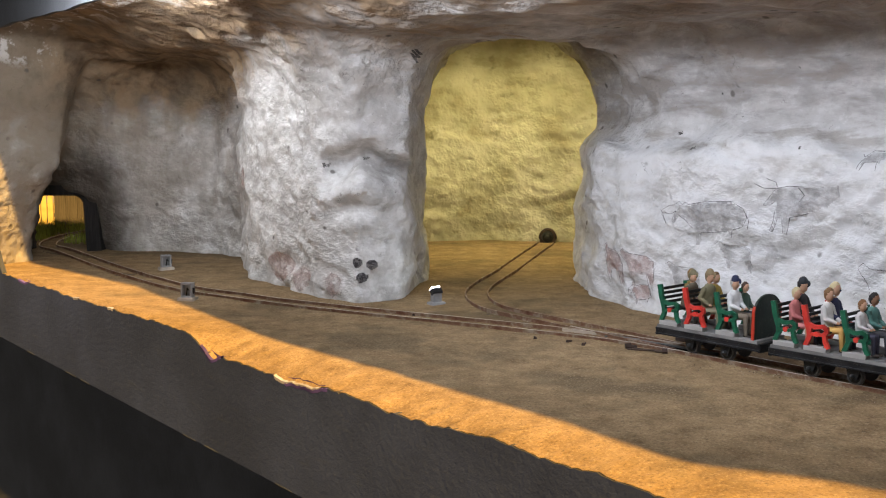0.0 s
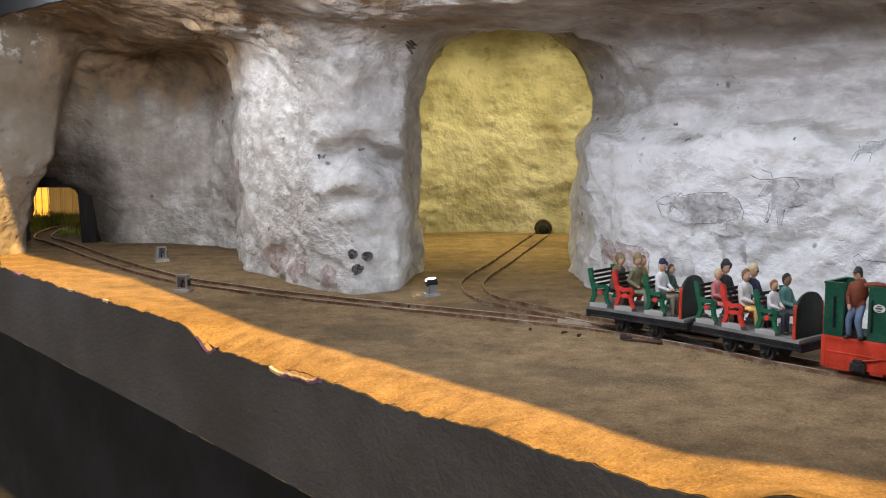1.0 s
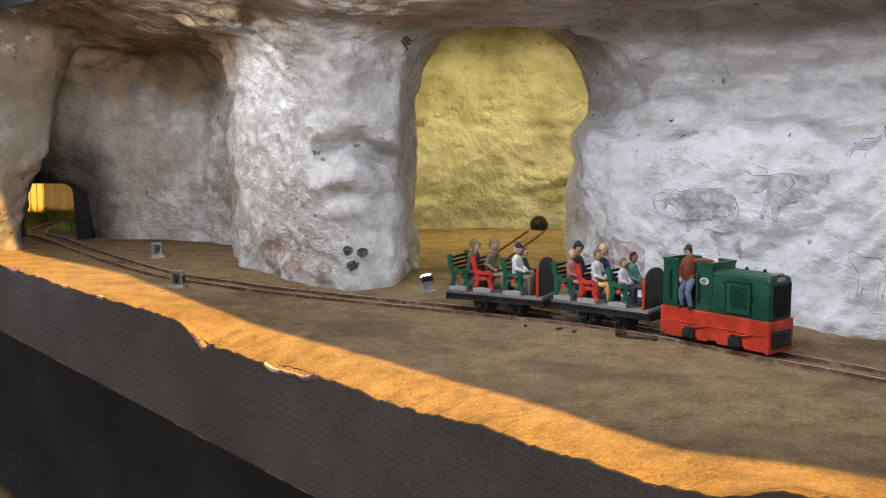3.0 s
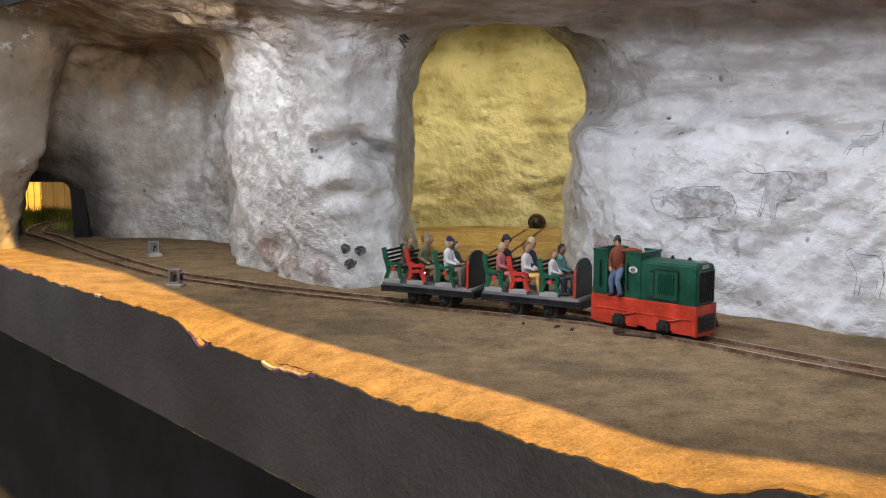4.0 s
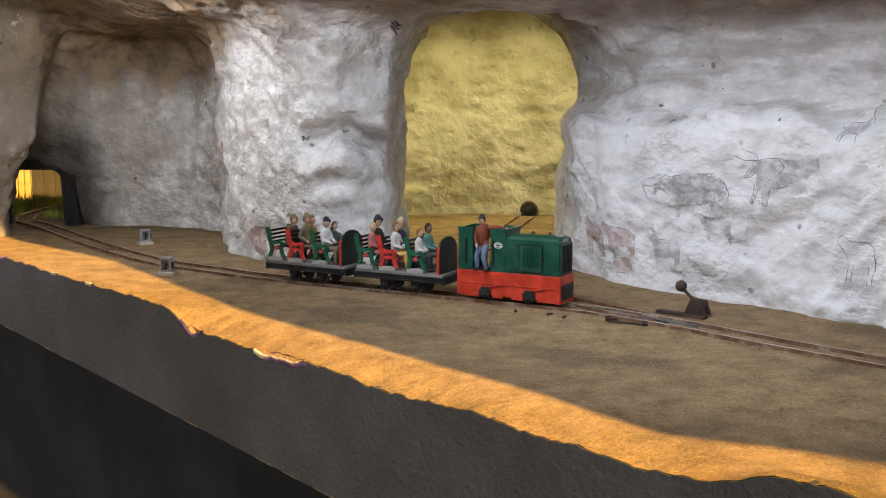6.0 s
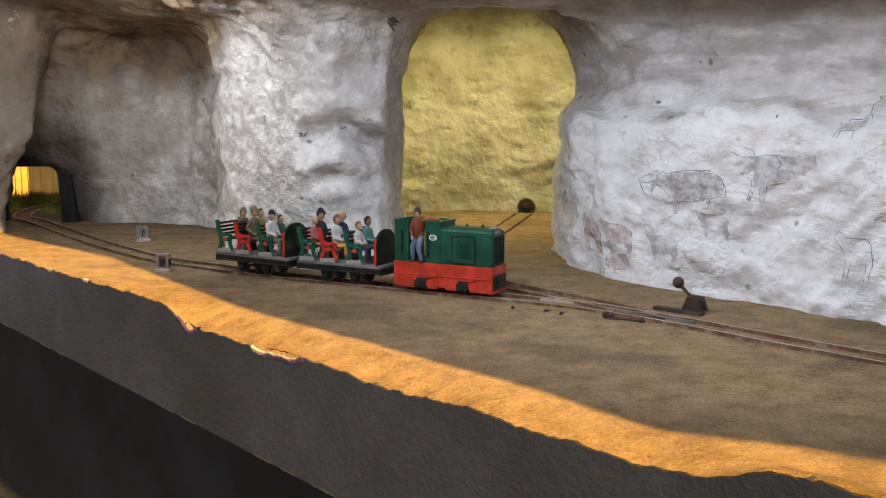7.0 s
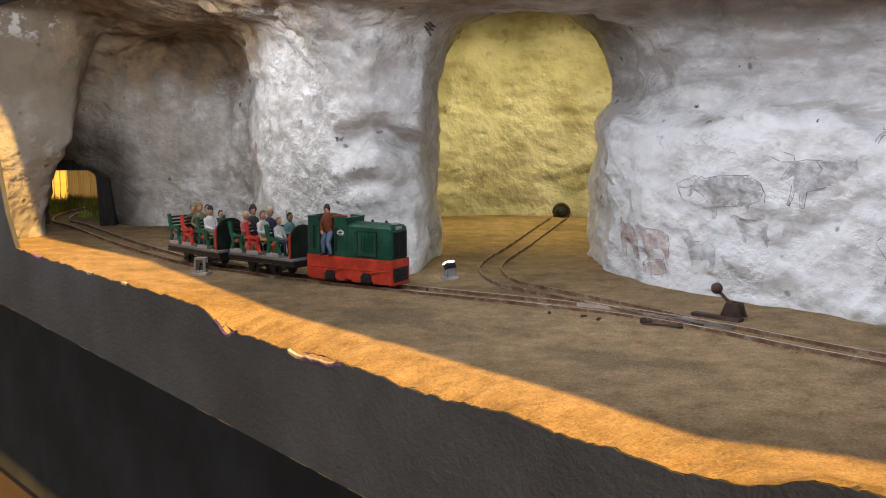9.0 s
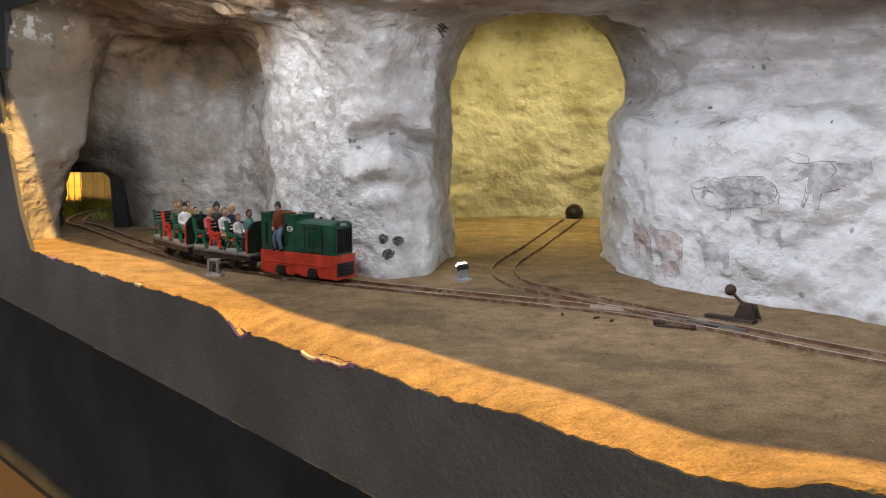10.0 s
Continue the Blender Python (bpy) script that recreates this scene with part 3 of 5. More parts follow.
for s in np.concatenate([np.arange(-420, -40, 20), np.arange(-40, 470, 2), np.arange(470, 760, 20)]):
    lo = top_height(s) if s > -20 else 84.2
    if -37 <= s <= -5:
        lo = min(lo, float(np.interp(s, [-37, -35, -31, -20, -5], [86, 97, 105, 110, 112])))
    c = [bm.verts.new(front(s, w, z)) for w, z in ((-T, lo), (-T, 205), (0, 205), (0, lo))]
    if prev:
        for i in range(4):
            bm.faces.new((prev[i], prev[(i + 1) % 4], c[(i + 1) % 4], c[i]))
    prev = c
bmesh.ops.recalc_face_normals(bm, faces=bm.faces)
part("upper_board", bm, M_DRAPE, panel)

# unseen board added in front of the opening: its ragged lower edge cuts the sunlight
SHADE = [(-120, 29), (-50, 29), (-17, 23), (40, 27), (102, 31), (160, 21.5), (197, 17), (235, 17), (273, 18), (309, 17.5), (331, 17.5), (357, 15), (368, 16), (384, 19), (410, 25), (450, 32), (620, 34)]
bm = bmesh.new()
prev = None
for s in np.arange(-100, 900, 3.0):
    k = np.array(SHADE)
    z = (float(np.interp(s - 150, k[:, 0], k[:, 1])) + 40) / 0.4 + 1.5 * noise.noise((s * 0.09, 31, 0))
    c = [bm.verts.new(front(s, w, h)) for w, h in ((-42, z), (-42, 206), (-40, 206), (-40, z))]
    if prev:
        for i in range(4):
            bm.faces.new((prev[i], prev[(i + 1) % 4], c[(i + 1) % 4], c[i]))
    prev = c
bmesh.ops.recalc_face_normals(bm, faces=bm.faces)
part("unseen_pelmet", bm, M_BOARD, panel)
# unseen lid, added so no sun leaks in above the upper board
bm = bmesh.new()
c = [front(-100, -42), front(900, -42), front(900, 12), front(-75, 12), front(-100, 0)]
vs = [bm.verts.new((p.x, p.y, z)) for z in (205.5, 208.5) for p in c]
n = len(c)
bm.faces.new(vs[:n][::-1])
bm.faces.new(vs[n:])
for i in range(n):
    bm.faces.new((vs[i], vs[(i + 1) % n], vs[n + (i + 1) % n], vs[n + i]))
part("sun_lid", bm, M_BOARD, panel)

# below the panel: a set-back black board, and brown boards at its foot
bm = bmesh.new()
c = [front(-420, 55), front(760, 55), front(760, 62), front(-420, 62)]
vs = [bm.verts.new((p.x, p.y, z)) for z in (-182, -30.5) for p in c]
for q in ((0, 1, 5, 4), (1, 2, 6, 5), (2, 3, 7, 6), (3, 0, 4, 7), (4, 5, 6, 7), (3, 2, 1, 0)):
    bm.faces.new([vs[i] for i in q])
tagged(part("lower_front", bm, M_DRAPE), "matt black board below the fascia", "board", kind="structure")
bm = bmesh.new()
c = [front(-420, 58), front(760, 58), front(760, 90), front(-420, 90)]
vs = [bm.verts.new((p.x, p.y, z)) for z in (-700, -182.5) for p in c]
for q in ((0, 1, 5, 4), (1, 2, 6, 5), (2, 3, 7, 6), (3, 0, 4, 7), (4, 5, 6, 7), (3, 2, 1, 0)):
    bm.faces.new([vs[i] for i in q])
tagged(part("stand", bm, M_FLOOR), "brown wooden stand under the layout", "stand", kind="structure")
bm = bmesh.new()
box(bm, -900, 900, -500, 1200, -720, -700)
tagged(part("floor", bm, M_CARPET), "dark grey room floor", "floor", kind="structure")

# ---------------------------------------------------------------- track
MAIN = [(300, 40), (250, 108), (182, 197), (148, 240), (114.5, 275), (92, 299), (75, 319), (57, 336.5), (38.5, 350.5), (9, 367), (-14, 379), (-47, 397),
        (-72, 412), (-88, 423.5), (-119.5, 448), (-167.5, 508.6), (-214.8, 576.9), (-232, 598), (-240, 640), (-232, 690), (-210, 730)]
SIDING = [(72, 322.5), (53, 347), (37.6, 366), (22.6, 385), (10.5, 403), (6.3, 431), (10.5, 460), (20.7, 498), (38, 572), (50, 622)]
main_xy, main_s = smooth_line(MAIN, 40, 120)
side_xy, side_s = smooth_line(SIDING, 24, 40)
RAIL_TOP, GAUGE = 1.5, 9.0


def on_line(xy, arc, s):
    p = np.array([np.interp(s, arc, xy[:, i]) for i in (0, 1)])
    q = np.array([np.interp(s + 0.5, arc, xy[:, i]) for i in (0, 1)]) - np.array([np.interp(s - 0.5, arc, xy[:, i]) for i in (0, 1)])
    return p, q / np.linalg.norm(q)


def rail(name, xy, arc, side, s0, s1, owner, z=RAIL_TOP, head=M_RAILTOP):
    bm = bmesh.new()
    prof = [(-0.4, -0.9), (0.4, -0.9), (0.16, 0.1), (0.16, z - 0.45), (0.3, z - 0.38), (0.3, z - 0.06), (0.2, z), (-0.2, z), (-0.3, z - 0.06),
            (-0.3, z - 0.38), (-0.16, z - 0.45), (-0.16, 0.1)]
    prev = None
    for s in np.arange(s0, s1, 2.0):
        p, w = on_line(xy, arc, s)
        n = np.array([-w[1], w[0]])
        wob = 0.10 * noise.noise((s * 0.05, side, 2))
        ring = [bm.verts.new((p[0] + n[0] * (side * GAUGE / 2 + a + wob), p[1] + n[1] * (side * GAUGE / 2 + a + wob), h + 0.08 * noise.noise((s * 0.04, side, 7))))
                for a, h in prof]
        if prev:
            for i in range(len(prof)):
                f = bm.faces.new((prev[i], prev[(i + 1) % len(prof)], ring[(i + 1) % len(prof)], ring[i]))
                f.material_index = 1 if i in (5, 6, 7) else 0
        prev = ring
    bmesh.ops.recalc_face_normals(bm, faces=bm.faces)
    return part(name, bm, [M_RAIL, head], owner)


track = thing("main_track", "narrow gauge track with rusty rails sunk in the sand", "railway track")
for k in (-1, 1):
    rail("rail", main_xy, main_s, k, 4, main_s[-1] - 2, track)
siding = thing("side_track", "curved rusty siding running into the side chamber", "railway track")
for k in (-1, 1):
    rail("rail", side_xy, side_s, k, 8, side_s[-1] - 2, siding, head=M_RAIL)


def sleepers(xy, arc, s0, s1, gap, owner, z0=-1.8, z1=0.02):
    shared = None
    for i, s in enumerate(np.arange(s0, s1, gap)):
        p, w = on_line(xy, arc, s)
        if shared is None:
            bm = bmesh.new()
            box(bm, -8.0, 8.0, -1.1, 1.1, z0, z1, 0.15)
            shared = mesh_of(bm, "sleeper", M_TIE)
        ob = new("sleeper", shared)
        ob.parent = owner
        a = math.degrees(math.atan2(w[1], w[0])) + 90 + 3 * noise.noise((i * 3.1, 0, 0))
        ob.matrix_basis = pose(p[0] * MM, p[1] * MM, (-0.12 + 0.22 * noise.noise((i * 1.7, 5, 0))) * MM, 0, 0, a)


sleepers(main_xy, main_s, 200, main_s[-1] - 4, 6.4, track)
sleepers(side_xy, side_s, 60, side_s[-1] - 4, 6.4, siding)

# check rail, point blades and frog wings of the turnout
turnout = thing("turnout", "worn steel frog and point blades of the turnout", "turnout")


def short_rail(name, xy, arc, off, s0, s1, m=M_RAILTOP):
    bm = bmesh.new()
    prev = None
    for s in np.linspace(s0, s1, 10):
        p, w = on_line(xy, arc, s)
        n = np.array([-w[1], w[0]])
        ring = [bm.verts.new((p[0] + n[0] * (off + a), p[1] + n[1] * (off + a), h)) for a, h in ((-0.32, -0.3), (0.32, -0.3), (0.32, 1.56 if m is M_PAPER else 1.42), (-0.32, 1.56 if m is M_PAPER else 1.42))]
        if prev:
            for i in range(4):
                bm.faces.new((prev[i], prev[(i + 1) % 4], ring[(i + 1) % 4], ring[i]))
        else:
            bm.faces.new(ring)
        prev = ring
    bm.faces.new(prev[::-1])
    bmesh.ops.recalc_face_normals(bm, faces=bm.faces)
    part(name, bm, m, turnout)


m0 = main_s[np.argmin(np.linalg.norm(main_xy - np.array((71.5, 322.8)), axis=1))]
short_rail("check_rail", main_xy, main_s, 3.2, m0 + 30, m0 + 52, M_RAIL)
short_rail("point_blade", main_xy, main_s, -3.4, m0 - 2, m0 + 22, M_RAIL)
short_rail("wing_rail", main_xy, main_s, -3.3, m0 + 34, m0 + 50)
short_rail("point_blade", side_xy, side_s, 3.3, 6, 26, M_RAIL)
short_rail("wing_rail", side_xy, side_s, 3.3, 40, 52)


def flat_strip(name, xy, arc, o0, o1, s0, s1, h, m):
    """A low plate between two offsets from a track's centre line."""
    bm = bmesh.new()
    prev = None
    for i, s in enumerate(np.linspace(s0, s1, 14)):
        p, w = on_line(xy, arc, s)
        n = np.array([-w[1], w[0]])
        k = 0.35 + 0.65 * i / 13
        mid, half = (o0 + o1) / 2, (o1 - o0) / 2 * k
        ring = [bm.verts.new((p[0] + n[0] * o, p[1] + n[1] * o, z)) for o, z in ((mid - half, -0.4), (mid + half, -0.4), (mid + half, h), (mid - half, h))]
        if prev:
            for q in range(4):
                bm.faces.new((prev[q], prev[(q + 1) % 4], ring[(q + 1) % 4], ring[q]))
        else:
            bm.faces.new(ring)
        prev = ring
    bm.faces.new(prev[::-1])
    bmesh.ops.recalc_face_normals(bm, faces=bm.faces)
    part(name, bm, m, turnout)


flat_strip("switch_plate", main_xy, main_s, -4.0, -1.6, m0 - 6, m0 + 34, 1.05, M_PLATE)
flat_strip("switch_plate", side_xy, side_s, -1.0, 0.8, 4, 34, 0.9, M_FRAME)

# ---------------------------------------------------------------- trackside things


def floodlight(at, turn, lit, label):
    ob = thing("floodlight", label, "floodlight", at, (0, 0, turn), "miniature floodlights")
    bm = bmesh.new()
    vs = box(bm, -3.4, 3.4, -2.6, 2.6, -0.4, 1.6, 0.5)
    for v in vs:
        v.co += 0.25 * noise.noise_vector(v.co * 0.6)
    part("base", bm, M_STONE if not lit else M_MID, ob)
    bm = bmesh.new()
    box(bm, -2.3, 2.3, -1.5, 1.6, 1.5, 2.2, 0.15)
    box(bm, -2.3, -1.6, -1.5, 1.6, 2.0, 7.2, 0.15)
    box(bm, 1.6, 2.3, -1.5, 1.6, 2.0, 7.2, 0.15)
    box(bm, -2.3, 2.3, -1.5, 1.6, 6.4, 7.3, 0.15)
    part("housing", bm, M_MID, ob)
    bm = bmesh.new()
    box(bm, -1.6, 1.6, 0.6, 1.3, 2.3, 6.3, 0.1)
    part("reflector", bm, M_MID if not lit else M_LED, ob, "glowing white LED" if lit else "")
    bm = bmesh.new()
    loft(bm, (-0.2, -0.9, 2.3), (0.3, -0.9, 5.2), 0.28, 0.28, 8)
    loft(bm, (0.3, -0.9, 5.2), (0.9, -0.9, 4.4), 0.22, 0.22, 8)
    part("bracket", bm, M_BLACK, ob)
    bm = bmesh.new()
    box(bm, 2.3, 2.9, -0.6, 0.9, 3.0, 5.4, 0.15)
    part("hinge", bm, M_FRAME, ob)
    return ob


floodlight((-107.5, 417.5, 0), -12, False, "grey unlit miniature floodlight on a pale stone base")
floodlight((-140, 505.8, 0), 30, False, "grey unlit floodlight standing by the cave wall")


def lit_lamp(at):
    """The small spot beside the siding, its head tipped up and glowing."""
    ob = thing("floodlight", "small grey floodlight with a glowing white LED head", "floodlight", at, (0, 0, 35), "miniature floodlights")
    bm = bmesh.new()
    box(bm, -3.0, 3.0, -2.2, 2.2, -0.4, 1.0, 0.3)
    part("base", bm, M_MID, ob)
    bm = bmesh.new()
    box(bm, -1.9, -1.3, -1.2, 1.2, 0.9, 5.0, 0.12)
    box(bm, 1.3, 1.9, -1.2, 1.2, 0.9, 5.0, 0.12)
    box(bm, -1.9, 1.9, -1.2, -0.6, 0.9, 4.4, 0.12)
    part("bracket", bm, M_MID, ob)
    m = pose(0, 0, 5.2, -38)
    bm = bmesh.new()
    box(bm, -2.2, 2.2, -1.0, 1.2, -1.4, 1.0, 0.3, m=m)
    part("lamp_head", bm, M_FRAME, ob)
    bm = bmesh.new()
    box(bm, -1.9, 1.9, -1.0, 1.3, 0.9, 1.7, 0.4, m=m)
    part("lens", bm, M_LED, ob, "glowing white LED lens")
    return ob


lit_lamp((-9.5, 412, 0))

lever = thing("switch_lever", "rust-brown point lever with a round ball weight", "switch lever", (79.5, 335.5, 0), (0, 0, -42))
bm = bmesh.new()
box(bm, -12.5, 4.5, -1.6, 1.6, -0.4, 1.3, 0.2)
part("tie_plate", bm, M_IRON, lever)
bm = bmesh.new()
prism(bm, [(-3.2, 1.2), (4.2, 1.2), (2.6, 5.6), (-1.4, 5.6)], 0.4, 1.4)
prism(bm, [(-3.2, 1.2), (4.2, 1.2), (2.6, 5.6), (-1.4, 5.6)], 3.4, 4.4)
box(bm, -1.2, 2.4, 1.4, 3.4, 1.2, 4.6, 0.2)
part("bracket", bm, M_IRON, lever)
bm = bmesh.new()
loft(bm, (0.4, 2.2, 4.2), (-4.6, 1.6, 8.8), 0.55, 0.5, 10)
part("arm", bm, M_IRON, lever)
bm = bmesh.new()
bmesh.ops.create_icosphere(bm, subdivisions=3, radius=1.85, matrix=Matrix.Translation((-5.2, 1.5, 9.6)))
part("weight", bm, M_IRON, lever, "round iron ball weight", smooth=True)

scrap = thing("rail_scrap", "rusty bolts and rods lying beside the rails", "scrap", (57, 325.5, 0.2), (0, 0, -36))
scrap.scale = (1.25, 1.25, 1.25)
bm = bmesh.new()
loft(bm, (-5.6, -0.5, 0.7), (-4.4, 0.4, 0.8), 0.75, 0.75, 8, caps=False)
loft(bm, (-5.0, 0, 0.7), (-3.4, 0.9, 0.7), 0.4, 0.4, 8)
part("bolt", bm, M_IRON, scrap)
bm = bmesh.new()
loft(bm, (-4.2, -1.6, 0.4), (4.8, 0.4, 0.7), 0.28, 0.28, 8)
part("rod", bm, M_IRON, scrap)
bm = bmesh.new()
loft(bm, (-3.4, 0.3, 0.4), (1.8, -0.3, 0.6), 0.22, 0.22, 8)
part("rod", bm, M_IRON, scrap)
bm = bmesh.new()
loft(bm, (4.2, -0.3, 0.7), (5.4, 0.3, 0.8), 0.7, 0.7, 8, caps=False)
loft(bm, (2.8, -0.7, 0.6), (4.6, 0.0, 0.7), 0.36, 0.36, 8)
part("bolt", bm, M_IRON, scrap)

for i, (x, y) in enumerate(((34, 338), (38.5, 333.5), (24, 343), (-17, 386))):
    t = thing("bolt", "small rusty bolt head beside the rail", "bolt", (x, y, 0), (0, 0, 40 * i))
    bm = bmesh.new()
    loft(bm, (0, 0, -0.3), (0, 0, 0.7), 0.75, 0.6, 7)
    part("shank", bm, M_IRON, t)
    bm = bmesh.new()
    loft(bm, (0.2, 0, 0.8), (1.2, 0.3, 0.9), 0.35, 0.35, 7)
    part("pin", bm, M_IRON, t)

rng = random.Random(11)
cv, cf = [], []
for i in range(2600):
    d = rng.uniform(285, 620) if i % 3 else rng.uniform(300, 420)
    p, w = on_line(main_xy, main_s, d)
    o = rng.choice((-1, 1)) * (rng.uniform(0.4, 3.6) if i % 2 else 4.5 + rng.expovariate(0.28))
    x, y, r = p[0] - w[1] * o, p[1] + w[0] * o, rng.uniform(0.12, 0.36)
    k = len(cv)
    for a in range(5):
        t = a * 1.2566 + rng.uniform(-0.4, 0.4)
        cv.append(((x + r * math.cos(t)) * MM, (y + r * math.sin(t)) * MM, -0.1 * MM))
    cv.append(((x + rng.uniform(-r, r) * 0.4) * MM, (y + rng.uniform(-r, r) * 0.4) * MM, (0.25 + r * rng.uniform(0.5, 1.0)) * MM))
    cf += [(k + a, k + (a + 1) % 5, k + 5) for a in range(5)]
me = bpy.data.meshes.new("ballast_grit")
me.from_pydata(cv, [], cf)
me.materials.append(M_GRIT)
tagged(new("ballast_grit", me), "loose brown grit along the rails", "grit", kind="stuff")

buffer = thing("buffer_stop", "dark round buffer stop at the end of the siding", "buffer stop", (51, 626, 0), (0, 0, -12))
bm = bmesh.new()
box(bm, -4.6, 4.6, -1.2, 1.2, -0.3, 3.0, 0.4)
part("sill", bm, M_IRON, buffer)
bm = bmesh.new()
for a in range(9):
    u, v = math.pi * a / 8, math.pi * (a + 1) / 8
    if a < 8:
        loft(bm, (-4.2 * math.cos(u), 0, 3.2 + 4.6 * math.sin(u)), (-4.2 * math.cos(v), 0, 3.2 + 4.6 * math.sin(v)), 1.2, 1.2, 8)
part("hoop", bm, M_IRON, buffer)
bm = bmesh.new()
loft(bm, (0, -1.0, 3.6), (0, 0.8, 3.6), 3.6, 3.2, 14)
part("pad", bm, M_BLACK, buffer)
bm = bmesh.new()
loft(bm, (0.6, -2.2, 4.2), (1.8, -2.2, 4.8), 0.6, 0.5, 8)
part("lamp", bm, M_GREY, buffer)

# tunnel portal of tarred timber, and what lies beyond it
portal = thing("tunnel_portal", "black tarred timber frame round the tunnel mouth", "portal", (-219.5, 583, 0), (0, 0, 2))
bm = bmesh.new()
prism(bm, [(16.5, -1), (24.5, -1), (21.8, 35), (15.0, 31)], -5, 7)
part("post", bm, M_PORTAL, portal)
bm = bmesh.new()
prism(bm, [(-16.5, -1), (-24.5, -1), (-21.8, 35), (-15.0, 31)], -5, 7)
part("post", bm, M_PORTAL, portal)
bm = bmesh.new()
prism(bm, [(-22, 30.4), (22, 30.4), (21.5, 36), (-21.5, 36)], -6, 7)
part("lintel", bm, M_PORTAL, portal)
for k in (-1, 1):
    bm = bmesh.new()
    prism(bm, [(k * 15.4, 30.6), (k * 10.5, 30.6), (k * 13.6, 28.9), (k * 15.8, 25.5)], -4.6, 6.6)
    part("corner_brace", bm, M_PORTAL, portal)

shed = thing("plank_shed", "wall of upright weathered brown planks in the sun", "shed", (-247, 722, 0), (0, 0, 8))
for i in range(9):
    bm = bmesh.new()
    w = 7.4
    vs = box(bm, -w / 2, w / 2, -1, 1, -1, 44 + 1.5 * noise.noise((i * 2.3, 0, 0)), 0.3)
    part("plank", bm, M_PLANK, shed, at=(-22 + i * 7.5, 0.5 * noise.noise((i, 4, 0)), 0))
bm = bmesh.new()
box(bm, -26.5, 44, 1.1, 2.6, 6, 9, 0.2)
part("batten", bm, M_PLANK, shed)
fence = thing("pale_fence", "pale yellow picket fence beside the shed", "fence", (-296, 735, 0), (0, 0, 8))
for i in range(14):
    bm = bmesh.new()
    box(bm, -1.8, 1.8, -0.6, 0.6, -1, 46, 0.3)
    part("picket", bm, M_POST, fence, at=(-24 + i * 4.2, 0, 0))
bm = bmesh.new()
box(bm, -26, 33, 0.7, 1.6, 20, 22.5, 0.2)
part("rail", bm, M_POST, fence)

rng = random.Random(4)
gv, gf = [], []
for i in range(5200):
    x, y = rng.uniform(-310, -190), rng.uniform(610, 716)
    p = np.array((x, y))
    if np.min(np.linalg.norm(main_xy[-260:] - p, axis=1)) < 8:
        continue
    h, a, l = rng.uniform(2.5, 7.5), rng.uniform(0, 6.28), rng.uniform(-1.2, 1.2)
    dx, dy = 0.32 * math.cos(a), 0.32 * math.sin(a)
    k = len(gv)
    gv += [((x - dx) * MM, (y - dy) * MM, -0.3 * MM), ((x + dx) * MM, (y + dy) * MM, -0.3 * MM), ((x + l) * MM, (y + l * 0.6) * MM, h * MM)]
    gf.append((k, k + 1, k + 2))
me = bpy.data.meshes.new("grass")
me.from_pydata(gv, [], gf)
me.materials.append(M_GRASS)
tagged(new("grass", me), "short green grass outside the tunnel", "grass", kind="stuff")

# ---------------------------------------------------------------- cave paintings, laid on the rock
from mathutils.bvhtree import BVHTree
rock_tree = BVHTree.FromPolygons([tuple(v) for v in rock_v], [tuple(int(i) for i in q) for q in rock_q])
WALLS = {"right": (Vector((53, 427, 0)), Vector((0.602, -0.799, 0)), Vector((0.799, 0.602, 0))),
         "pillar": (Vector((-97, 486, 0)), Vector((0.60, -0.80, 0)), Vector((0.80, 0.60, 0))),
         "nose": (Vector((-58, 428, 0)), Vector((0.95, -0.30, 0)), Vector((0.30, 0.95, 0)))}


def on_rock(wall, u, z, lift):
    o, d, n = WALLS[wall]
    at, nor, _, _ = rock_tree.ray_cast(o + d * u + Vector((0, 0, z)) - n * 60, n, 84)
    if at is None:
        return None
    if nor.dot(n) > 0:
        nor = -nor
    return at + nor * lift


def stroke(bm, wall, pts, width, lift=0.22):
    """A drawn line: a narrow ribbon that follows the rock."""
    fine = []
    for (a, b), (c, d) in zip(pts, pts[1:]):
        k = max(2, int(math.hypot(c - a, d - b) / 0.6))
        fine += [(a + (c - a) * i / k, b + (d - b) * i / k) for i in range(k)]
    fine.append(pts[-1])
    prev = None
    for i, (u, z) in enumerate(fine):
        u2, z2 = fine[min(i + 1, len(fine) - 1)]
        u1, z1 = fine[max(i - 1, 0)]
        t = Vector((u2 - u1, z2 - z1))
        if t.length < 1e-6:
            continue
        t.normalize()
        w = width * (0.65 + 0.5 * noise.noise((u * 0.9, z * 0.9, 3))) / 2
        a, b = on_rock(wall, u - t.y * w, z + t.x * w, lift), on_rock(wall, u + t.y * w, z - t.x * w, lift)
        if a is None or b is None:
            prev = None
            continue
        pair = (bm.verts.new(a), bm.verts.new(b))
        if prev and (pair[0].co - prev[0].co).length < 3:
            bm.faces.new((prev[0], prev[1], pair[1], pair[0]))
        prev = pair


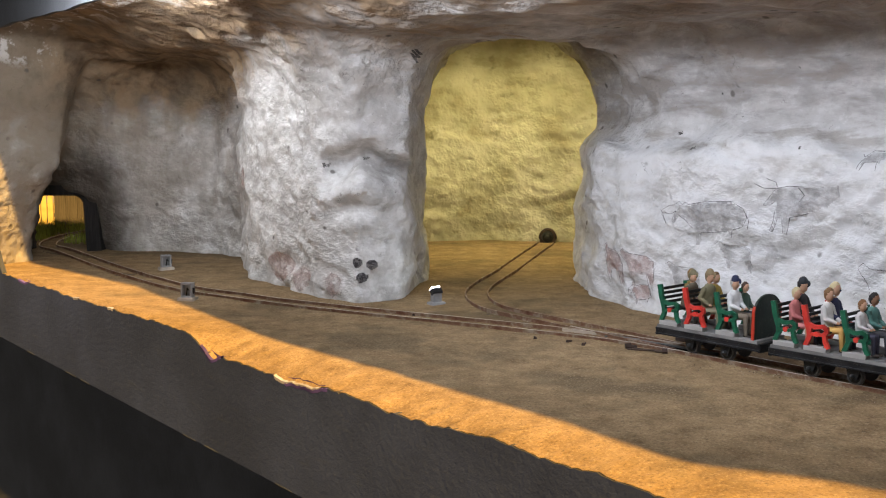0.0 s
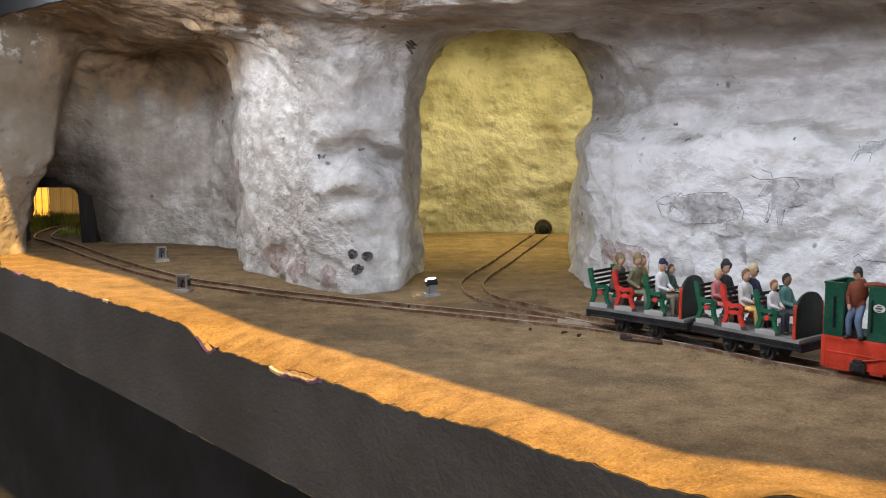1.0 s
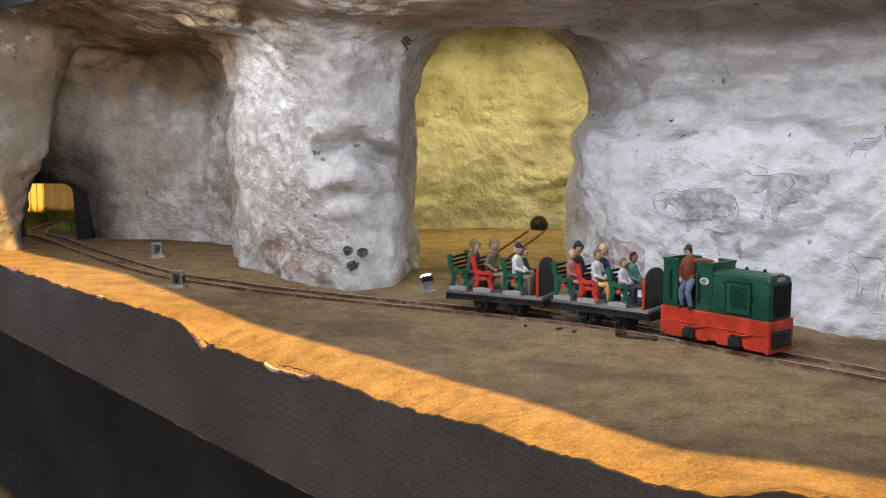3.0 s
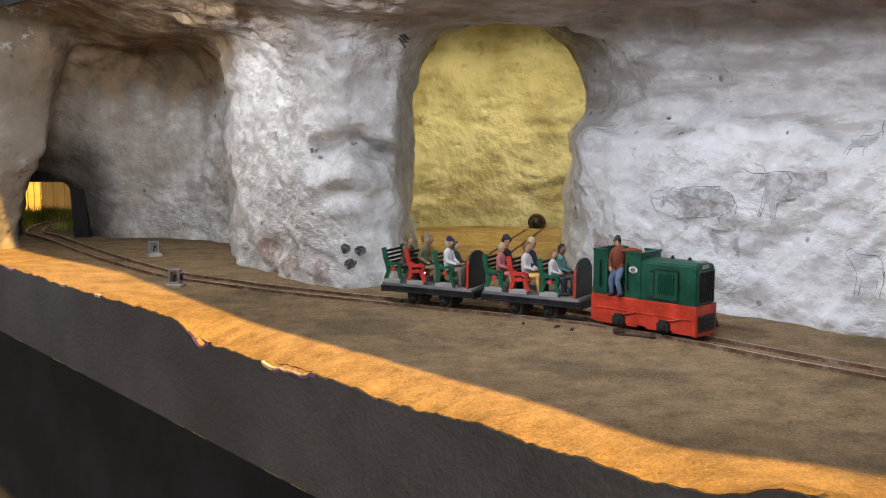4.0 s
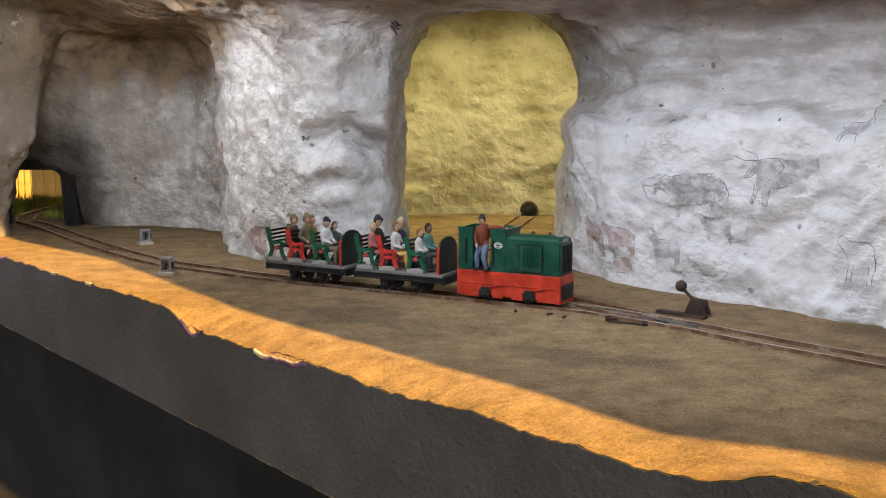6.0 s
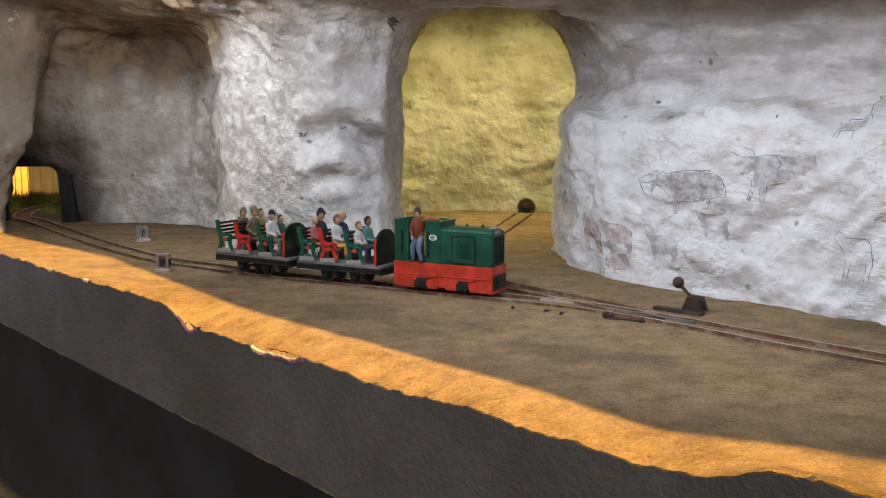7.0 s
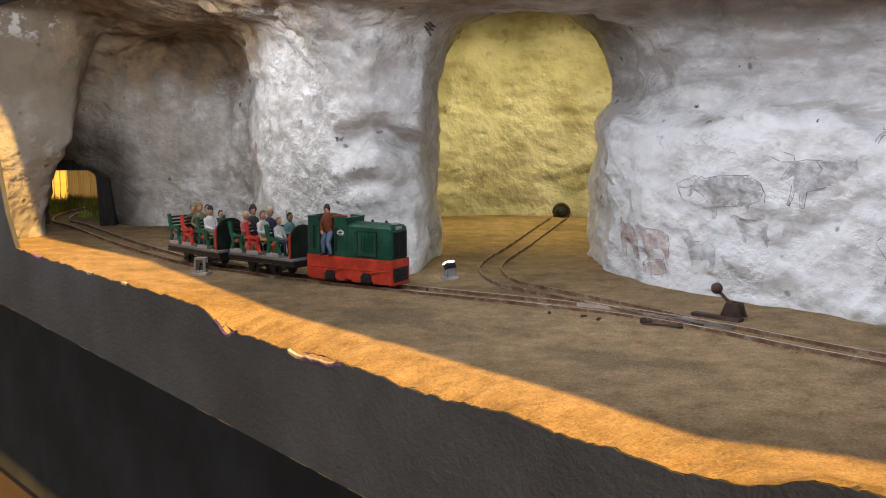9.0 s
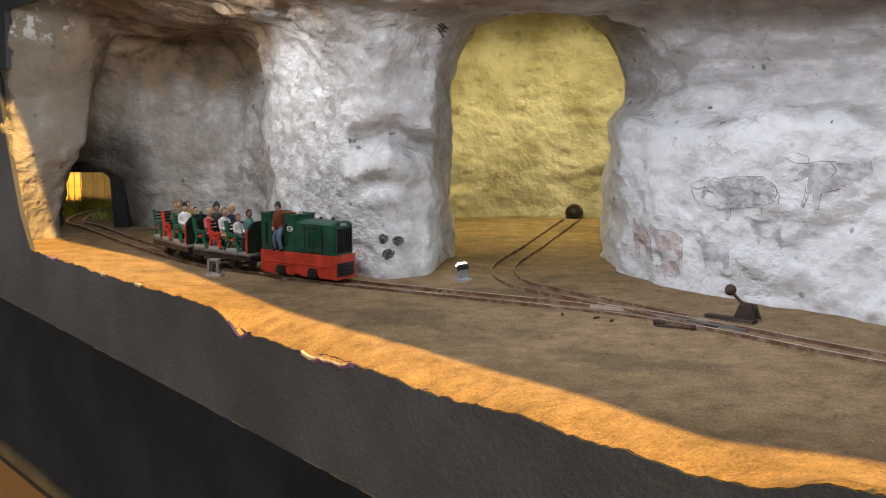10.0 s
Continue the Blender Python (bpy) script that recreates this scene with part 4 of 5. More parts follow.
def wash(bm, wall, outline, mat, step=0.55, lift=0.14, keep=0.95):
    """A rubbed-in patch of colour inside an outline, with a broken edge."""
    us, zs = [p[0] for p in outline], [p[1] for p in outline]
    gu, gz = np.meshgrid(np.arange(min(us), max(us) + step, step), np.arange(min(zs), max(zs) + step, step), indexing="ij")
    dist = polygon_distance(gu, gz, list(outline))
    ok = np.zeros(gu.shape, bool)
    grid = {}
    for i in range(gu.shape[0]):
        for j in range(gu.shape[1]):
            u, z = gu[i, j], gz[i, j]
            if dist[i, j] < 0.3 * noise.noise((u, z, 1)) and noise.noise((u * 0.35, z * 0.6, 7)) < keep:
                p = on_rock(wall, u, z, lift)
                if p is not None:
                    grid[i, j] = bm.verts.new(p)
    for (i, j) in list(grid):
        q = [grid.get(k) for k in ((i, j), (i + 1, j), (i + 1, j + 1), (i, j + 1))]
        if all(q):
            f = bm.faces.new(q)
            f.material_index = mat


def drawing(name, label, wall, at, size, outline, lines, fill, keep=0.95, width=0.3):
    def put(pts):
        return [(at[0] + size[0] * x, at[1] + size[1] * z) for x, z in pts]
    bm = bmesh.new()
    if outline and fill is not None:
        wash(bm, wall, put(outline), 1, keep=keep)
    for pts in lines:
        stroke(bm, wall, put(pts), width)
    tagged(part(name, bm, [M_CHAR, fill or M_SHADE], smooth=True), label, "cave painting")


COW = [(0.37, 0.86), (0.53, 0.94), (0.69, 0.97), (0.84, 0.98), (0.94, 0.86), (0.97, 0.66), (0.94, 0.49), (0.85, 0.41), (0.82, 0.25), (0.78, 0.37), (0.57, 0.31), (0.47, 0.29),
       (0.45, 0.02), (0.40, 0.02), (0.39, 0.37), (0.31, 0.53), (0.24, 0.61), (0.18, 0.45), (0.145, 0.49), (0.2, 0.7), (0.24, 0.84)]
COW_LINES = [COW[:9], COW[9:12] + [(0.46, 0.1)], COW[14:20], [(0.0, 0.70), (0.03, 0.62), (0.06, 0.41)], [(0.01, 0.62), (0.05, 0.48)], [(0.02, 0.7), (0.1, 0.80), (0.18, 0.83)],
             [(0.06, 0.64), (0.13, 0.62), (0.2, 0.7)], [(0.94, 0.82), (0.99, 0.62), (0.985, 0.45)], [(0.2, 0.86), (0.25, 0.91), (0.29, 0.85), (0.33, 0.91), (0.37, 0.86)]]
BULL = [(0.09, 0.52), (0.12, 0.59), (0.21, 0.77), (0.27, 0.85), (0.42, 0.90), (0.58, 0.90), (0.79, 0.92), (0.99, 0.95), (0.98, 0.74), (0.83, 0.55), (0.62, 0.42), (0.42, 0.32),
        (0.375, 0.01), (0.33, 0.01), (0.325, 0.32), (0.25, 0.26), (0.2, 0.03), (0.17, 0.05), (0.23, 0.39), (0.25, 0.61), (0.17, 0.53)]
BULL_LINES = [BULL[2:6], [(0.21, 0.77), (0.12, 0.59), (0.09, 0.52), (0.17, 0.53), (0.25, 0.61)], [(0.26, 0.85), (0.12, 0.84), (0.0, 0.92)], [(0.27, 0.87), (0.25, 0.96), (0.14, 1.02)],
              [(0.23, 0.42), (0.17, 0.05), (0.2, 0.03), (0.26, 0.28)], [(0.325, 0.32), (0.33, 0.01), (0.375, 0.01), (0.42, 0.32), (0.62, 0.42)], [(0.52, 0.88), (0.58, 0.74), (0.54, 0.62)]]
HORSE = [(0.0, 0.9), (0.12, 1.0), (0.3, 0.9), (0.7, 0.88), (0.9, 0.75), (0.95, 0.3), (0.85, 0.0), (0.75, 0.4), (0.4, 0.36), (0.34, 0.02), (0.24, 0.4), (0.16, 0.7)]
HORSE_LINES = [HORSE[:6], [(0.95, 0.6), (0.9, 0.05)], [(0.75, 0.4), (0.8, 0.02)], [(0.4, 0.36), (0.34, 0.02)], [(0.24, 0.4), (0.28, 0.05)], [(0.24, 0.45), (0.16, 0.7), (0.0, 0.86)]]
IBEX = [(0.0, 0.5), (0.1, 0.42), (0.3, 0.62), (0.7, 0.62), (1.0, 0.8), (1.0, 0.4), (0.8, 0.28), (0.78, 0.0), (0.68, 0.28), (0.25, 0.26), (0.2, 0.0), (0.12, 0.3)]
IBEX_LINES = [IBEX[:5] + [(1.1, 0.6)], [(0.95, 0.8), (0.85, 1.1), (1.0, 1.2)], [(0.68, 0.28), (0.7, 0.02)], [(0.25, 0.26), (0.2, 0.0)], [(0.12, 0.3), (0.1, 0.04)], [(0.25, 0.26), (0.68, 0.28)]]

# ---------------------------------------------------------------- the train
WAGON_FLOOR = 9.0
M_DECK = paint("worn_grey_deck", (0.20, 0.197, 0.195), 0.75, 300, 0.35)


def bench_parts(owner, x, colour, label):
    """A park bench on a grey plinth; it faces the locomotive."""
    bench = new("bench")
    bench.parent = owner
    bench.matrix_basis = pose(x * MM, 0, WAGON_FLOOR * MM) @ Matrix.Diagonal((1.06, 1, 1.04, 1))
    tagged(bench, label)
    bm = bmesh.new()
    box(bm, 0.5, 6.7, -7.0, -4.6, 0.0, 1.3, 0.12)
    part("plinth", bm, M_GREY, bench)
    bm = bmesh.new()
    box(bm, 0.5, 6.7, 4.6, 7.0, 0.0, 1.3, 0.12)
    part("plinth", bm, M_GREY, bench)
    for y in (-6.9, 5.9):
        bm = bmesh.new()
        for line, w in (([(0.9, 1.3), (1.9, 3.6), (1.7, 5.9)], 1.15), ([(1.7, 5.6), (0.8, 8.2), (0.15, 11.4)], 1.35), ([(1.5, 6.9), (3.4, 6.3), (5.4, 6.7), (6.4, 6.2)], 1.05),
                        ([(6.4, 6.3), (6.5, 5.4), (5.9, 4.6), (6.2, 2.8), (6.9, 1.3)], 1.05), ([(1.8, 4.4), (6.0, 4.5)], 0.8)):
            bars(bm, line, w, y, y + 1.0)
        part("end_frame", bm, colour, bench)
        bm = bmesh.new()
        loft(bm, (3.9, y - 0.08, 4.6), (3.9, y + 1.08, 4.6), 0.7, 0.7, 12, caps=False)
        part("medallion", bm, M_RED2, bench)
    for k, (sx, sz) in enumerate(((1.75, 6.6), (1.4, 7.9), (1.0, 9.2), (0.6, 10.5))):
        bm = bmesh.new()
        box(bm, sx - 0.22, sx + 0.22, -6.0, 6.0, sz - 0.42, sz + 0.42, 0.08)
        part("back_slat", bm, M_BLACK, bench)
    for k in range(4):
        bm = bmesh.new()
        box(bm, 2.2 + k * 1.1, 3.05 + k * 1.1, -6.0, 6.0, 4.75, 5.15, 0.08)
        part("seat_slat", bm, M_BLACK, bench)
    return bench


def wheelset(owner, x, z, r, tyre=M_STEEL):
    bm = bmesh.new()
    loft(bm, (0, -5.4, 0), (0, 5.4, 0), 0.5, 0.5, 8)
    for y in (-1, 1):
        loft(bm, (0, y * 4.1, 0), (0, y * 4.9, 0), r, r, 22, caps=False)
        loft(bm, (0, y * 4.88, 0), (0, y * 4.96, 0), r * 0.8, r * 0.8, 22, 1, caps=False)
        loft(bm, (0, y * 3.8, 0), (0, y * 4.1, 0), r + 0.35, r + 0.35, 22, caps=False)
        for a in range(5):
            c, s = math.cos(a * 1.2566), math.sin(a * 1.2566)
            loft(bm, (0.5 * r * c, y * 4.9, 0.5 * r * s), (0.5 * r * c, y * 5.05, 0.5 * r * s), 0.42, 0.42, 6, 1, caps=False)
    ob = part("wheelset", bm, [tyre, M_BLACK], owner)
    ob.matrix_basis = pose(x * MM, 0, z * MM)
    return ob


def build_wagon(label):
    w = thing("wagon", label, "wagon", group="tourist train wagons")
    wheels = []
    for k in range(9):
        bm = bmesh.new()
        box(bm, -17.6 + k * 3.9, -17.6 + k * 3.9 + 3.86, -7.0, 7.0, 8.1, 9.0, 0.05)
        part("floor_plank", bm, M_DECK, w)
    for y in (-1, 1):
        bm = bmesh.new()
        y0, y1 = sorted((y * 6.8, y * 5.6))
        box(bm, -18.2, 18.2, y0, y1, 5.9, 8.05, 0.12)
        y0, y1 = sorted((y * 7.05, y * 6.6))
        box(bm, -18.2, 18.2, y0, y1, 7.4, 8.05, 0.1)
        box(bm, -18.2, 18.2, y0, y1, 5.9, 6.4, 0.1)
        part("side_beam", bm, M_FRAME, w)
    for x in (-18.4, 17.4):
        bm = bmesh.new()
        box(bm, x, x + 1.0, -6.6, 6.6, 5.6, 8.05, 0.12)
        part("end_beam", bm, M_BLACK, w)
    for x in (-6.2, 6.2):
        for y in (-1, 1):
            bm = bmesh.new()
            y0, y1 = sorted((y * 5.2, y * 6.0))
            prism(bm, [(x - 1.9, 6.0), (x + 1.9, 6.0), (x + 1.0, 2.9), (x - 1.0, 2.9)], y0, y1)
            loft(bm, (x, y * 5.9, 3.8), (x, y * 6.4, 3.8), 0.8, 0.7, 10)
            part("axle_box", bm, M_BLACK, w)
        wheels.append(wheelset(w, x, RAIL_TOP + 2.2, 2.2))
    # domed end board with a red edge
    dome = [(-6.9, 9.05), (-6.9, 16.6)] + [(6.9 * math.sin(a), 16.6 + 5.0 * math.cos(a)) for a in np.linspace(-1.45, 1.45, 13)] + [(6.9, 16.6), (6.9, 9.05)]
    bm = bmesh.new()
    prism(bm, [(a * 0.97, min(b, 21.6)) for a, b in dome], 0, 0.7)
    board = part("end_board", bm, M_DKGREEN, w, at=(16.2, 0, 0), turn=(0, 0, 90))
    for k in (-1, 1):
        bm = bmesh.new()
        line = [(k * abs(a), b) for a, b in dome if a * k > 0 and b < 18.6]
        line.sort(key=lambda q: q[1])
        bars(bm, [(a * 0.985, b + 0.05) for a, b in line], 0.4, -0.06, 0.76)
        part("red_edge", bm, M_RED, board, "red painted edge")
    for y in (-1.6, 1.6):
        bm = bmesh.new()
        loft(bm, (-18.3, y * 0.4, 5.6), (-20.4, y * 0.4, 5.6), 0.45, 0.45, 8)
        part("coupling", bm, M_BLACK, w)
    for x, c, lab in ((-17.4, M_GREEN2, "green bench with dark slats"), (-8.2, M_RED2, "red bench with dark slats"), (2.9, M_GREEN2, "green bench with dark slats")):
        bench_parts(w, x, c, lab)
    return w, wheels


wagon_a, wheels_a = build_wagon("open tourist wagon, red and green benches, at the head")
wagon_b, wheels_b = build_wagon("open tourist wagon coupled to the locomotive")

# locomotive: +x is its bonnet end
loco = thing("diesel_locomotive", "small green and red narrow gauge diesel locomotive", "locomotive")
RT = 11.6
bm = bmesh.new()
box(bm, -18.6, 18.8, -5.9, 5.9, 3.4, RT, 0.25)
box(bm, -18.75, 18.95, -6.0, 6.0, RT - 1.0, RT, 0.15)
box(bm, -18.7, -17.5, -6.05, 6.05, 3.2, RT - 0.9, 0.15)
box(bm, 17.9, 18.95, -6.05, 6.05, 2.4, RT - 0.9, 0.15)
box(bm, -17.0, 17.6, -6.12, 6.12, 7.2, 7.6, 0.1)
part("chassis", bm, M_RED, loco)
bm = bmesh.new()
box(bm, -17.6, -10.4, -5.8, 5.8, 2.7, 3.5, 0.15)
box(bm, -5.4, -1.6, -5.8, 5.8, 2.7, 3.5, 0.15)
box(bm, 1.6, 5.6, -5.8, 5.8, 2.7, 3.5, 0.15)
box(bm, 10.8, 17.9, -5.8, 5.8, 2.7, 3.5, 0.15)
part("skirt", bm, M_RED, loco)
for x in (-8.0, 8.2):
    for y in (-1, 1):
        bm = bmesh.new()
        y0, y1 = sorted((y * 5.8, y * 7.0))
        box(bm, x - 2.1, x + 2.1, y0, y1, 3.1, 5.6, 0.25)
        box(bm, x - 1.4, x + 1.4, y0, y1, 5.4, 6.4, 0.25)
        box(bm, x - 0.8, x + 0.8, *sorted((y * 6.9, y * 7.3)), 3.6, 5.2, 0.15)
        part("axle_box", bm, M_BLACK, loco)
        bm = bmesh.new()
        loft(bm, (x + 1.0, y * 6.3, 6.2), (x + 5.2, y * 6.3, 7.2), 0.22, 0.22, 6)
        part("spring_rod", bm, M_RED, loco)
loco_wheels = [wheelset(loco, x, RAIL_TOP + 2.0, 2.0, M_BLACK) for x in (-7.0, 7.2)]
TOP = 25.7
bm = bmesh.new()
box(bm, -18.3, -13.0, -5.7, -4.9, RT, TOP, 0.2)
part("cab_side", bm, M_GREEN, loco)
bm = bmesh.new()
box(bm, -6.4, -0.7, -5.7, -4.9, RT, TOP, 0.2)
part("cab_side", bm, M_GREEN, loco)
bm = bmesh.new()
box(bm, -18.3, -13.0, 4.9, 5.7, RT, TOP, 0.2)
box(bm, -6.4, -0.7, 4.9, 5.7, RT, TOP, 0.2)
part("cab_side", bm, M_GREEN, loco)
bm = bmesh.new()
box(bm, -18.5, -17.6, -5.6, 5.6, RT, TOP - 0.1, 0.2)
part("cab_rear", bm, M_GREEN, loco)
bm = bmesh.new()
box(bm, -1.6, -0.6, -5.6, 5.6, RT, TOP - 0.1, 0.2)
part("cab_front", bm, M_GREEN, loco)
bm = bmesh.new()
for y in (-1, 1):
    y0, y1 = sorted((y * 4.8, y * 5.9))
    box(bm, -18.6, -12.9, y0, y1, TOP - 0.3, TOP + 0.35, 0.12)
    box(bm, -6.5, -0.4, y0, y1, TOP - 0.3, TOP + 0.35, 0.12)
box(bm, -18.6, -17.4, -5.0, 5.0, TOP - 0.3, TOP + 0.33, 0.12)
box(bm, -1.7, -0.4, -5.0, 5.0, TOP - 0.3, TOP + 0.33, 0.12)
part("cab_rim", bm, M_GREEN, loco)
bm = bmesh.new()
box(bm, -17.4, -1.8, -4.8, 4.8, RT, RT + 1.0, 0.1)
box(bm, -5.5, -1.8, -3.6, 3.6, RT + 1, RT + 8.5, 0.3)
part("cab_floor", bm, M_BLACK, loco)
for x in (-15.4, -5.2):
    bm = bmesh.new()
    loft(bm, (x, -6.2, RT + 2.6), (x, -6.2, TOP - 3.4), 0.28, 0.28, 8)
    loft(bm, (x, -6.2, RT + 2.6), (x, -5.6, RT + 2.6), 0.26, 0.26, 6)
    loft(bm, (x, -6.2, TOP - 3.4), (x, -5.6, TOP - 3.4), 0.26, 0.26, 6)
    part("handrail", bm, M_BLACK, loco)
# bonnet: a lofted box with softly chamfered shoulders
bm = bmesh.new()
HT = 23.9
sec = [(-5.4, RT), (-5.4, HT - 1.0), (-4.7, HT - 0.2), (-2.0, HT + 0.35), (2.0, HT + 0.35), (4.7, HT - 0.2), (5.4, HT - 1.0), (5.4, RT)]
prev = None
for x, k in ((-0.6, 1.0), (17.4, 1.0), (18.2, 0.965)):
    ring = [bm.verts.new((x, a * k, RT + (b - RT) * (k if b > RT else 1))) for a, b in sec]
    if prev:
        for i in range(len(sec)):
            bm.faces.new((prev[i], prev[(i + 1) % len(sec)], ring[(i + 1) % len(sec)], ring[i]))
    else:
        bm.faces.new(ring)
    prev = ring
bm.faces.new(prev[::-1])
bmesh.ops.recalc_face_normals(bm, faces=bm.faces)
hood = part("bonnet", bm, M_GREEN, loco)
for y in (-1, 1):
    bm = bmesh.new()
    y0, y1 = sorted((y * 5.35, y * 5.62))
    box(bm, 4.0, 12.4, y0, y1, RT + 0.9, HT - 2.3, 0.1)
    door = part("bonnet_door", bm, M_GREEN, hood)
    bm = bmesh.new()
    y0, y1 = sorted((y * 5.5, y * 5.85))
    for x0, x1, z0, z1 in ((3.9, 4.25, RT + 0.8, HT - 2.2), (12.2, 12.55, RT + 0.8, HT - 2.2), (3.9, 12.5, RT + 0.8, RT + 1.05), (3.9, 12.5, HT - 2.45, HT - 2.2)):
        box(bm, x0, x1, y0, y1, z0, z1)
    part("door_gap", bm, M_BLACK, hood)
    for k in range(8):
        bm = bmesh.new()
        y0, y1 = sorted((y * 5.6, y * 5.95))
        box(bm, 5.5 + k * 0.72, 5.9 + k * 0.72, y0, y1, RT + 2.6, HT - 3.6, 0.08)
        part("louvre", bm, M_GREEN, hood)
    for z in (RT + 1.6, HT - 3.0):
        bm = bmesh.new()
        y0, y1 = sorted((y * 5.5, y * 6.0))
        box(bm, 2.7, 4.2, y0, y1, z - 0.25, z + 0.25, 0.08)
        part("hinge", bm, M_BLACK, hood)
    bm = bmesh.new()
    loft(bm, (12.9, y * 5.5, RT + 5.4), (12.9, y * 6.0, RT + 5.4), 0.35, 0.35, 8)
    part("latch", bm, M_BLACK, hood)
bm = bmesh.new()
box(bm, 18.0, 18.35, -4.4, 4.4, RT + 0.6, HT - 2.2, 0.1)
grille = part("radiator", bm, M_BLACK, loco)
for k in range(8):
    bm = bmesh.new()
    box(bm, 18.3, 18.9, -4.2 + k * 1.16, -3.8 + k * 1.16, RT + 0.8, HT - 2.5, 0.08)
    part("grille_bar", bm, M_BLACK, grille)
bm = bmesh.new()
box(bm, 18.1, 18.8, -4.8, 4.8, HT - 2.3, HT - 1.9, 0.1)
box(bm, 18.1, 18.8, -4.8, -4.3, RT + 0.4, HT - 1.9, 0.1)
box(bm, 18.1, 18.8, 4.3, 4.8, RT + 0.4, HT - 1.9, 0.1)
part("grille_frame", bm, M_GREEN, loco)
bm = bmesh.new()
box(bm, 15.8, 18.0, -1.7, 1.7, HT + 0.2, HT + 0.75, 0.15)
box(bm, 17.9, 18.5, -1.8, 1.8, HT - 1.5, HT - 0.3, 0.1)
part("maker_plate", bm, M_MID, loco)
for x, y in ((6.0, 1.5), (12.0, 1.5)):
    bm = bmesh.new()
    loft(bm, (x, y, HT + 0.2), (x, y, HT + 0.8), 0.8, 0.5, 12)
    part("filler_cap", bm, M_BLACK, loco)
bm = bmesh.new()
box(bm, 18.8, 19.5, -4.6, 4.6, 3.6, 8.6, 0.25)
part("buffer_plate", bm, M_BLACK, loco)
for z in (4.6, 6.0, 7.4):
    bm = bmesh.new()
    box(bm, 19.4, 19.9, -3.2, 3.2, z, z + 0.6, 0.12)
    part("buffer_rib", bm, M_BLACK, loco)
bm = bmesh.new()
loft(bm, (-3.4, -5.65, TOP - 5.2), (-3.4, -5.85, TOP - 5.2), 1.25, 1.25, 20, caps=False, flat=(1.25, 0.85))
plate = part("oval_plate", bm, M_WHITE, loco, "oval white plate with unreadable dark marks")
bm = bmesh.new()
box(bm, -4.3, -2.5, -5.98, -5.84, TOP - 5.4, TOP - 5.0)
box(bm, -4.0, -2.8, -5.98, -5.84, TOP - 4.75, TOP - 4.5)
box(bm, -4.0, -2.8, -5.98, -5.84, TOP - 5.95, TOP - 5.7)
part("plate_mark", bm, M_FRAME, plate)
bm = bmesh.new()
loft(bm, (-18.4, 0, 5.8), (-21.0, 0, 5.8), 0.6, 0.5, 8)
part("coupling", bm, M_BLACK, loco)

# ---------------------------------------------------------------- painted miniature figures
CLOTH = {}


def cloth(c):
    if c not in CLOTH:
        CLOTH[c] = paint("figure_paint", c, 0.7, 700, 0.25)
    return CLOTH[c]


SKIN = (0.50, 0.30, 0.20)


def figure(label, coat, legs, hair, hat=None, skin=SKIN, size=1.0, bare=False, turn_head=0.0, arms="lap", lean=0.0):
    """A seated doll, hips at the origin, facing +x."""
    bm = bmesh.new()
    mats = [cloth(coat), cloth(legs), cloth(skin), cloth(hair), cloth(hat or hair), cloth((0.04, 0.03, 0.025))]
    L = lean
    loft(bm, (0, 0, 0.2), (-0.4 + L * 0.5, 0, 3.6), 1.7, 1.75, 12, 0, flat=(1.15, 0.8))
    loft(bm, (-0.4 + L * 0.5, 0, 3.4), (-0.35 + L, 0, 5.6), 1.75, 1.55, 12, 0, flat=(1.3, 0.75))
    loft(bm, (-0.3 + L, 0, 6.4), (-0.1 + L, 0, 7.6), 0.55, 0.5, 8, 2)
    h = Vector((0.1 + L, 0, 8.7))
    loft(bm, h + Vector((0, 0, -0.5)), h + Vector((0.05, 0, 0.45)), 1.0, 1.12, 12, 2)
    loft(bm, h + Vector((-0.35, 0, 0.4)), h + Vector((-0.15, 0, 0.85)), 1.2, 1.1, 12, 3)
    loft(bm, h + Vector((-0.55, 0, -0.4)), h + Vector((-0.45, 0, 0.5)), 0.9, 0.95, 10, 3)
    bmesh.ops.create_icosphere(bm, subdivisions=1, radius=0.28, matrix=Matrix.Translation(h + Vector((1.1, 0, 0))))
    if hat:
        loft(bm, h + Vector((-0.1, 0, 0.75)), h + Vector((-0.1, 0, 1.15)), 1.22, 1.1, 12, 4)
        loft(bm, h + Vector((0.2, 0, 0.72)), h + Vector((1.25, 0, 0.66)), 0.55, 0.5, 8, 4, flat=(0.35, 1.5))
    for y in (-1, 1):
        sh = Vector((-0.35 + L, y * 1.95, 5.6))
        el = Vector((0.5 + L * 0.5, y * 2.35, 3.1)) if arms == "lap" else Vector((-0.9 + L, y * 2.7, 3.4))
        ha = Vector((2.7, y * 1.1, 2.2)) if arms == "lap" else Vector((1.9, y * 2.0, 1.8))
        loft(bm, sh, el, 0.75, 0.62, 8, 0)
        loft(bm, el, ha, 0.62, 0.45, 8, 0)
        loft(bm, ha, ha + Vector((0.5, -y * 0.2, -0.1)), 0.42, 0.36, 8, 2)
        kn = Vector((4.1, y * 1.05, 0.35))
        ft = Vector((4.4, y * 1.1, -4.3))
        loft(bm, (0.2, y * 0.95, 0.1), kn, 1.0, 0.8, 8, 1)
        loft(bm, kn, ft, 0.78, 0.5, 8, 2 if bare else 1)
        loft(bm, ft + Vector((-0.2, 0, -0.4)), ft + Vector((1.2, 0, -0.55)), 0.52, 0.45, 8, 5, flat=(0.8, 1.0))
    bm.transform(Matrix.Scale(size * 1.06, 4))
    ob = new("figurine", mesh_of(bm, "figurine", mats, True))
    return tagged(ob, label, "figurine", "passengers on the benches")


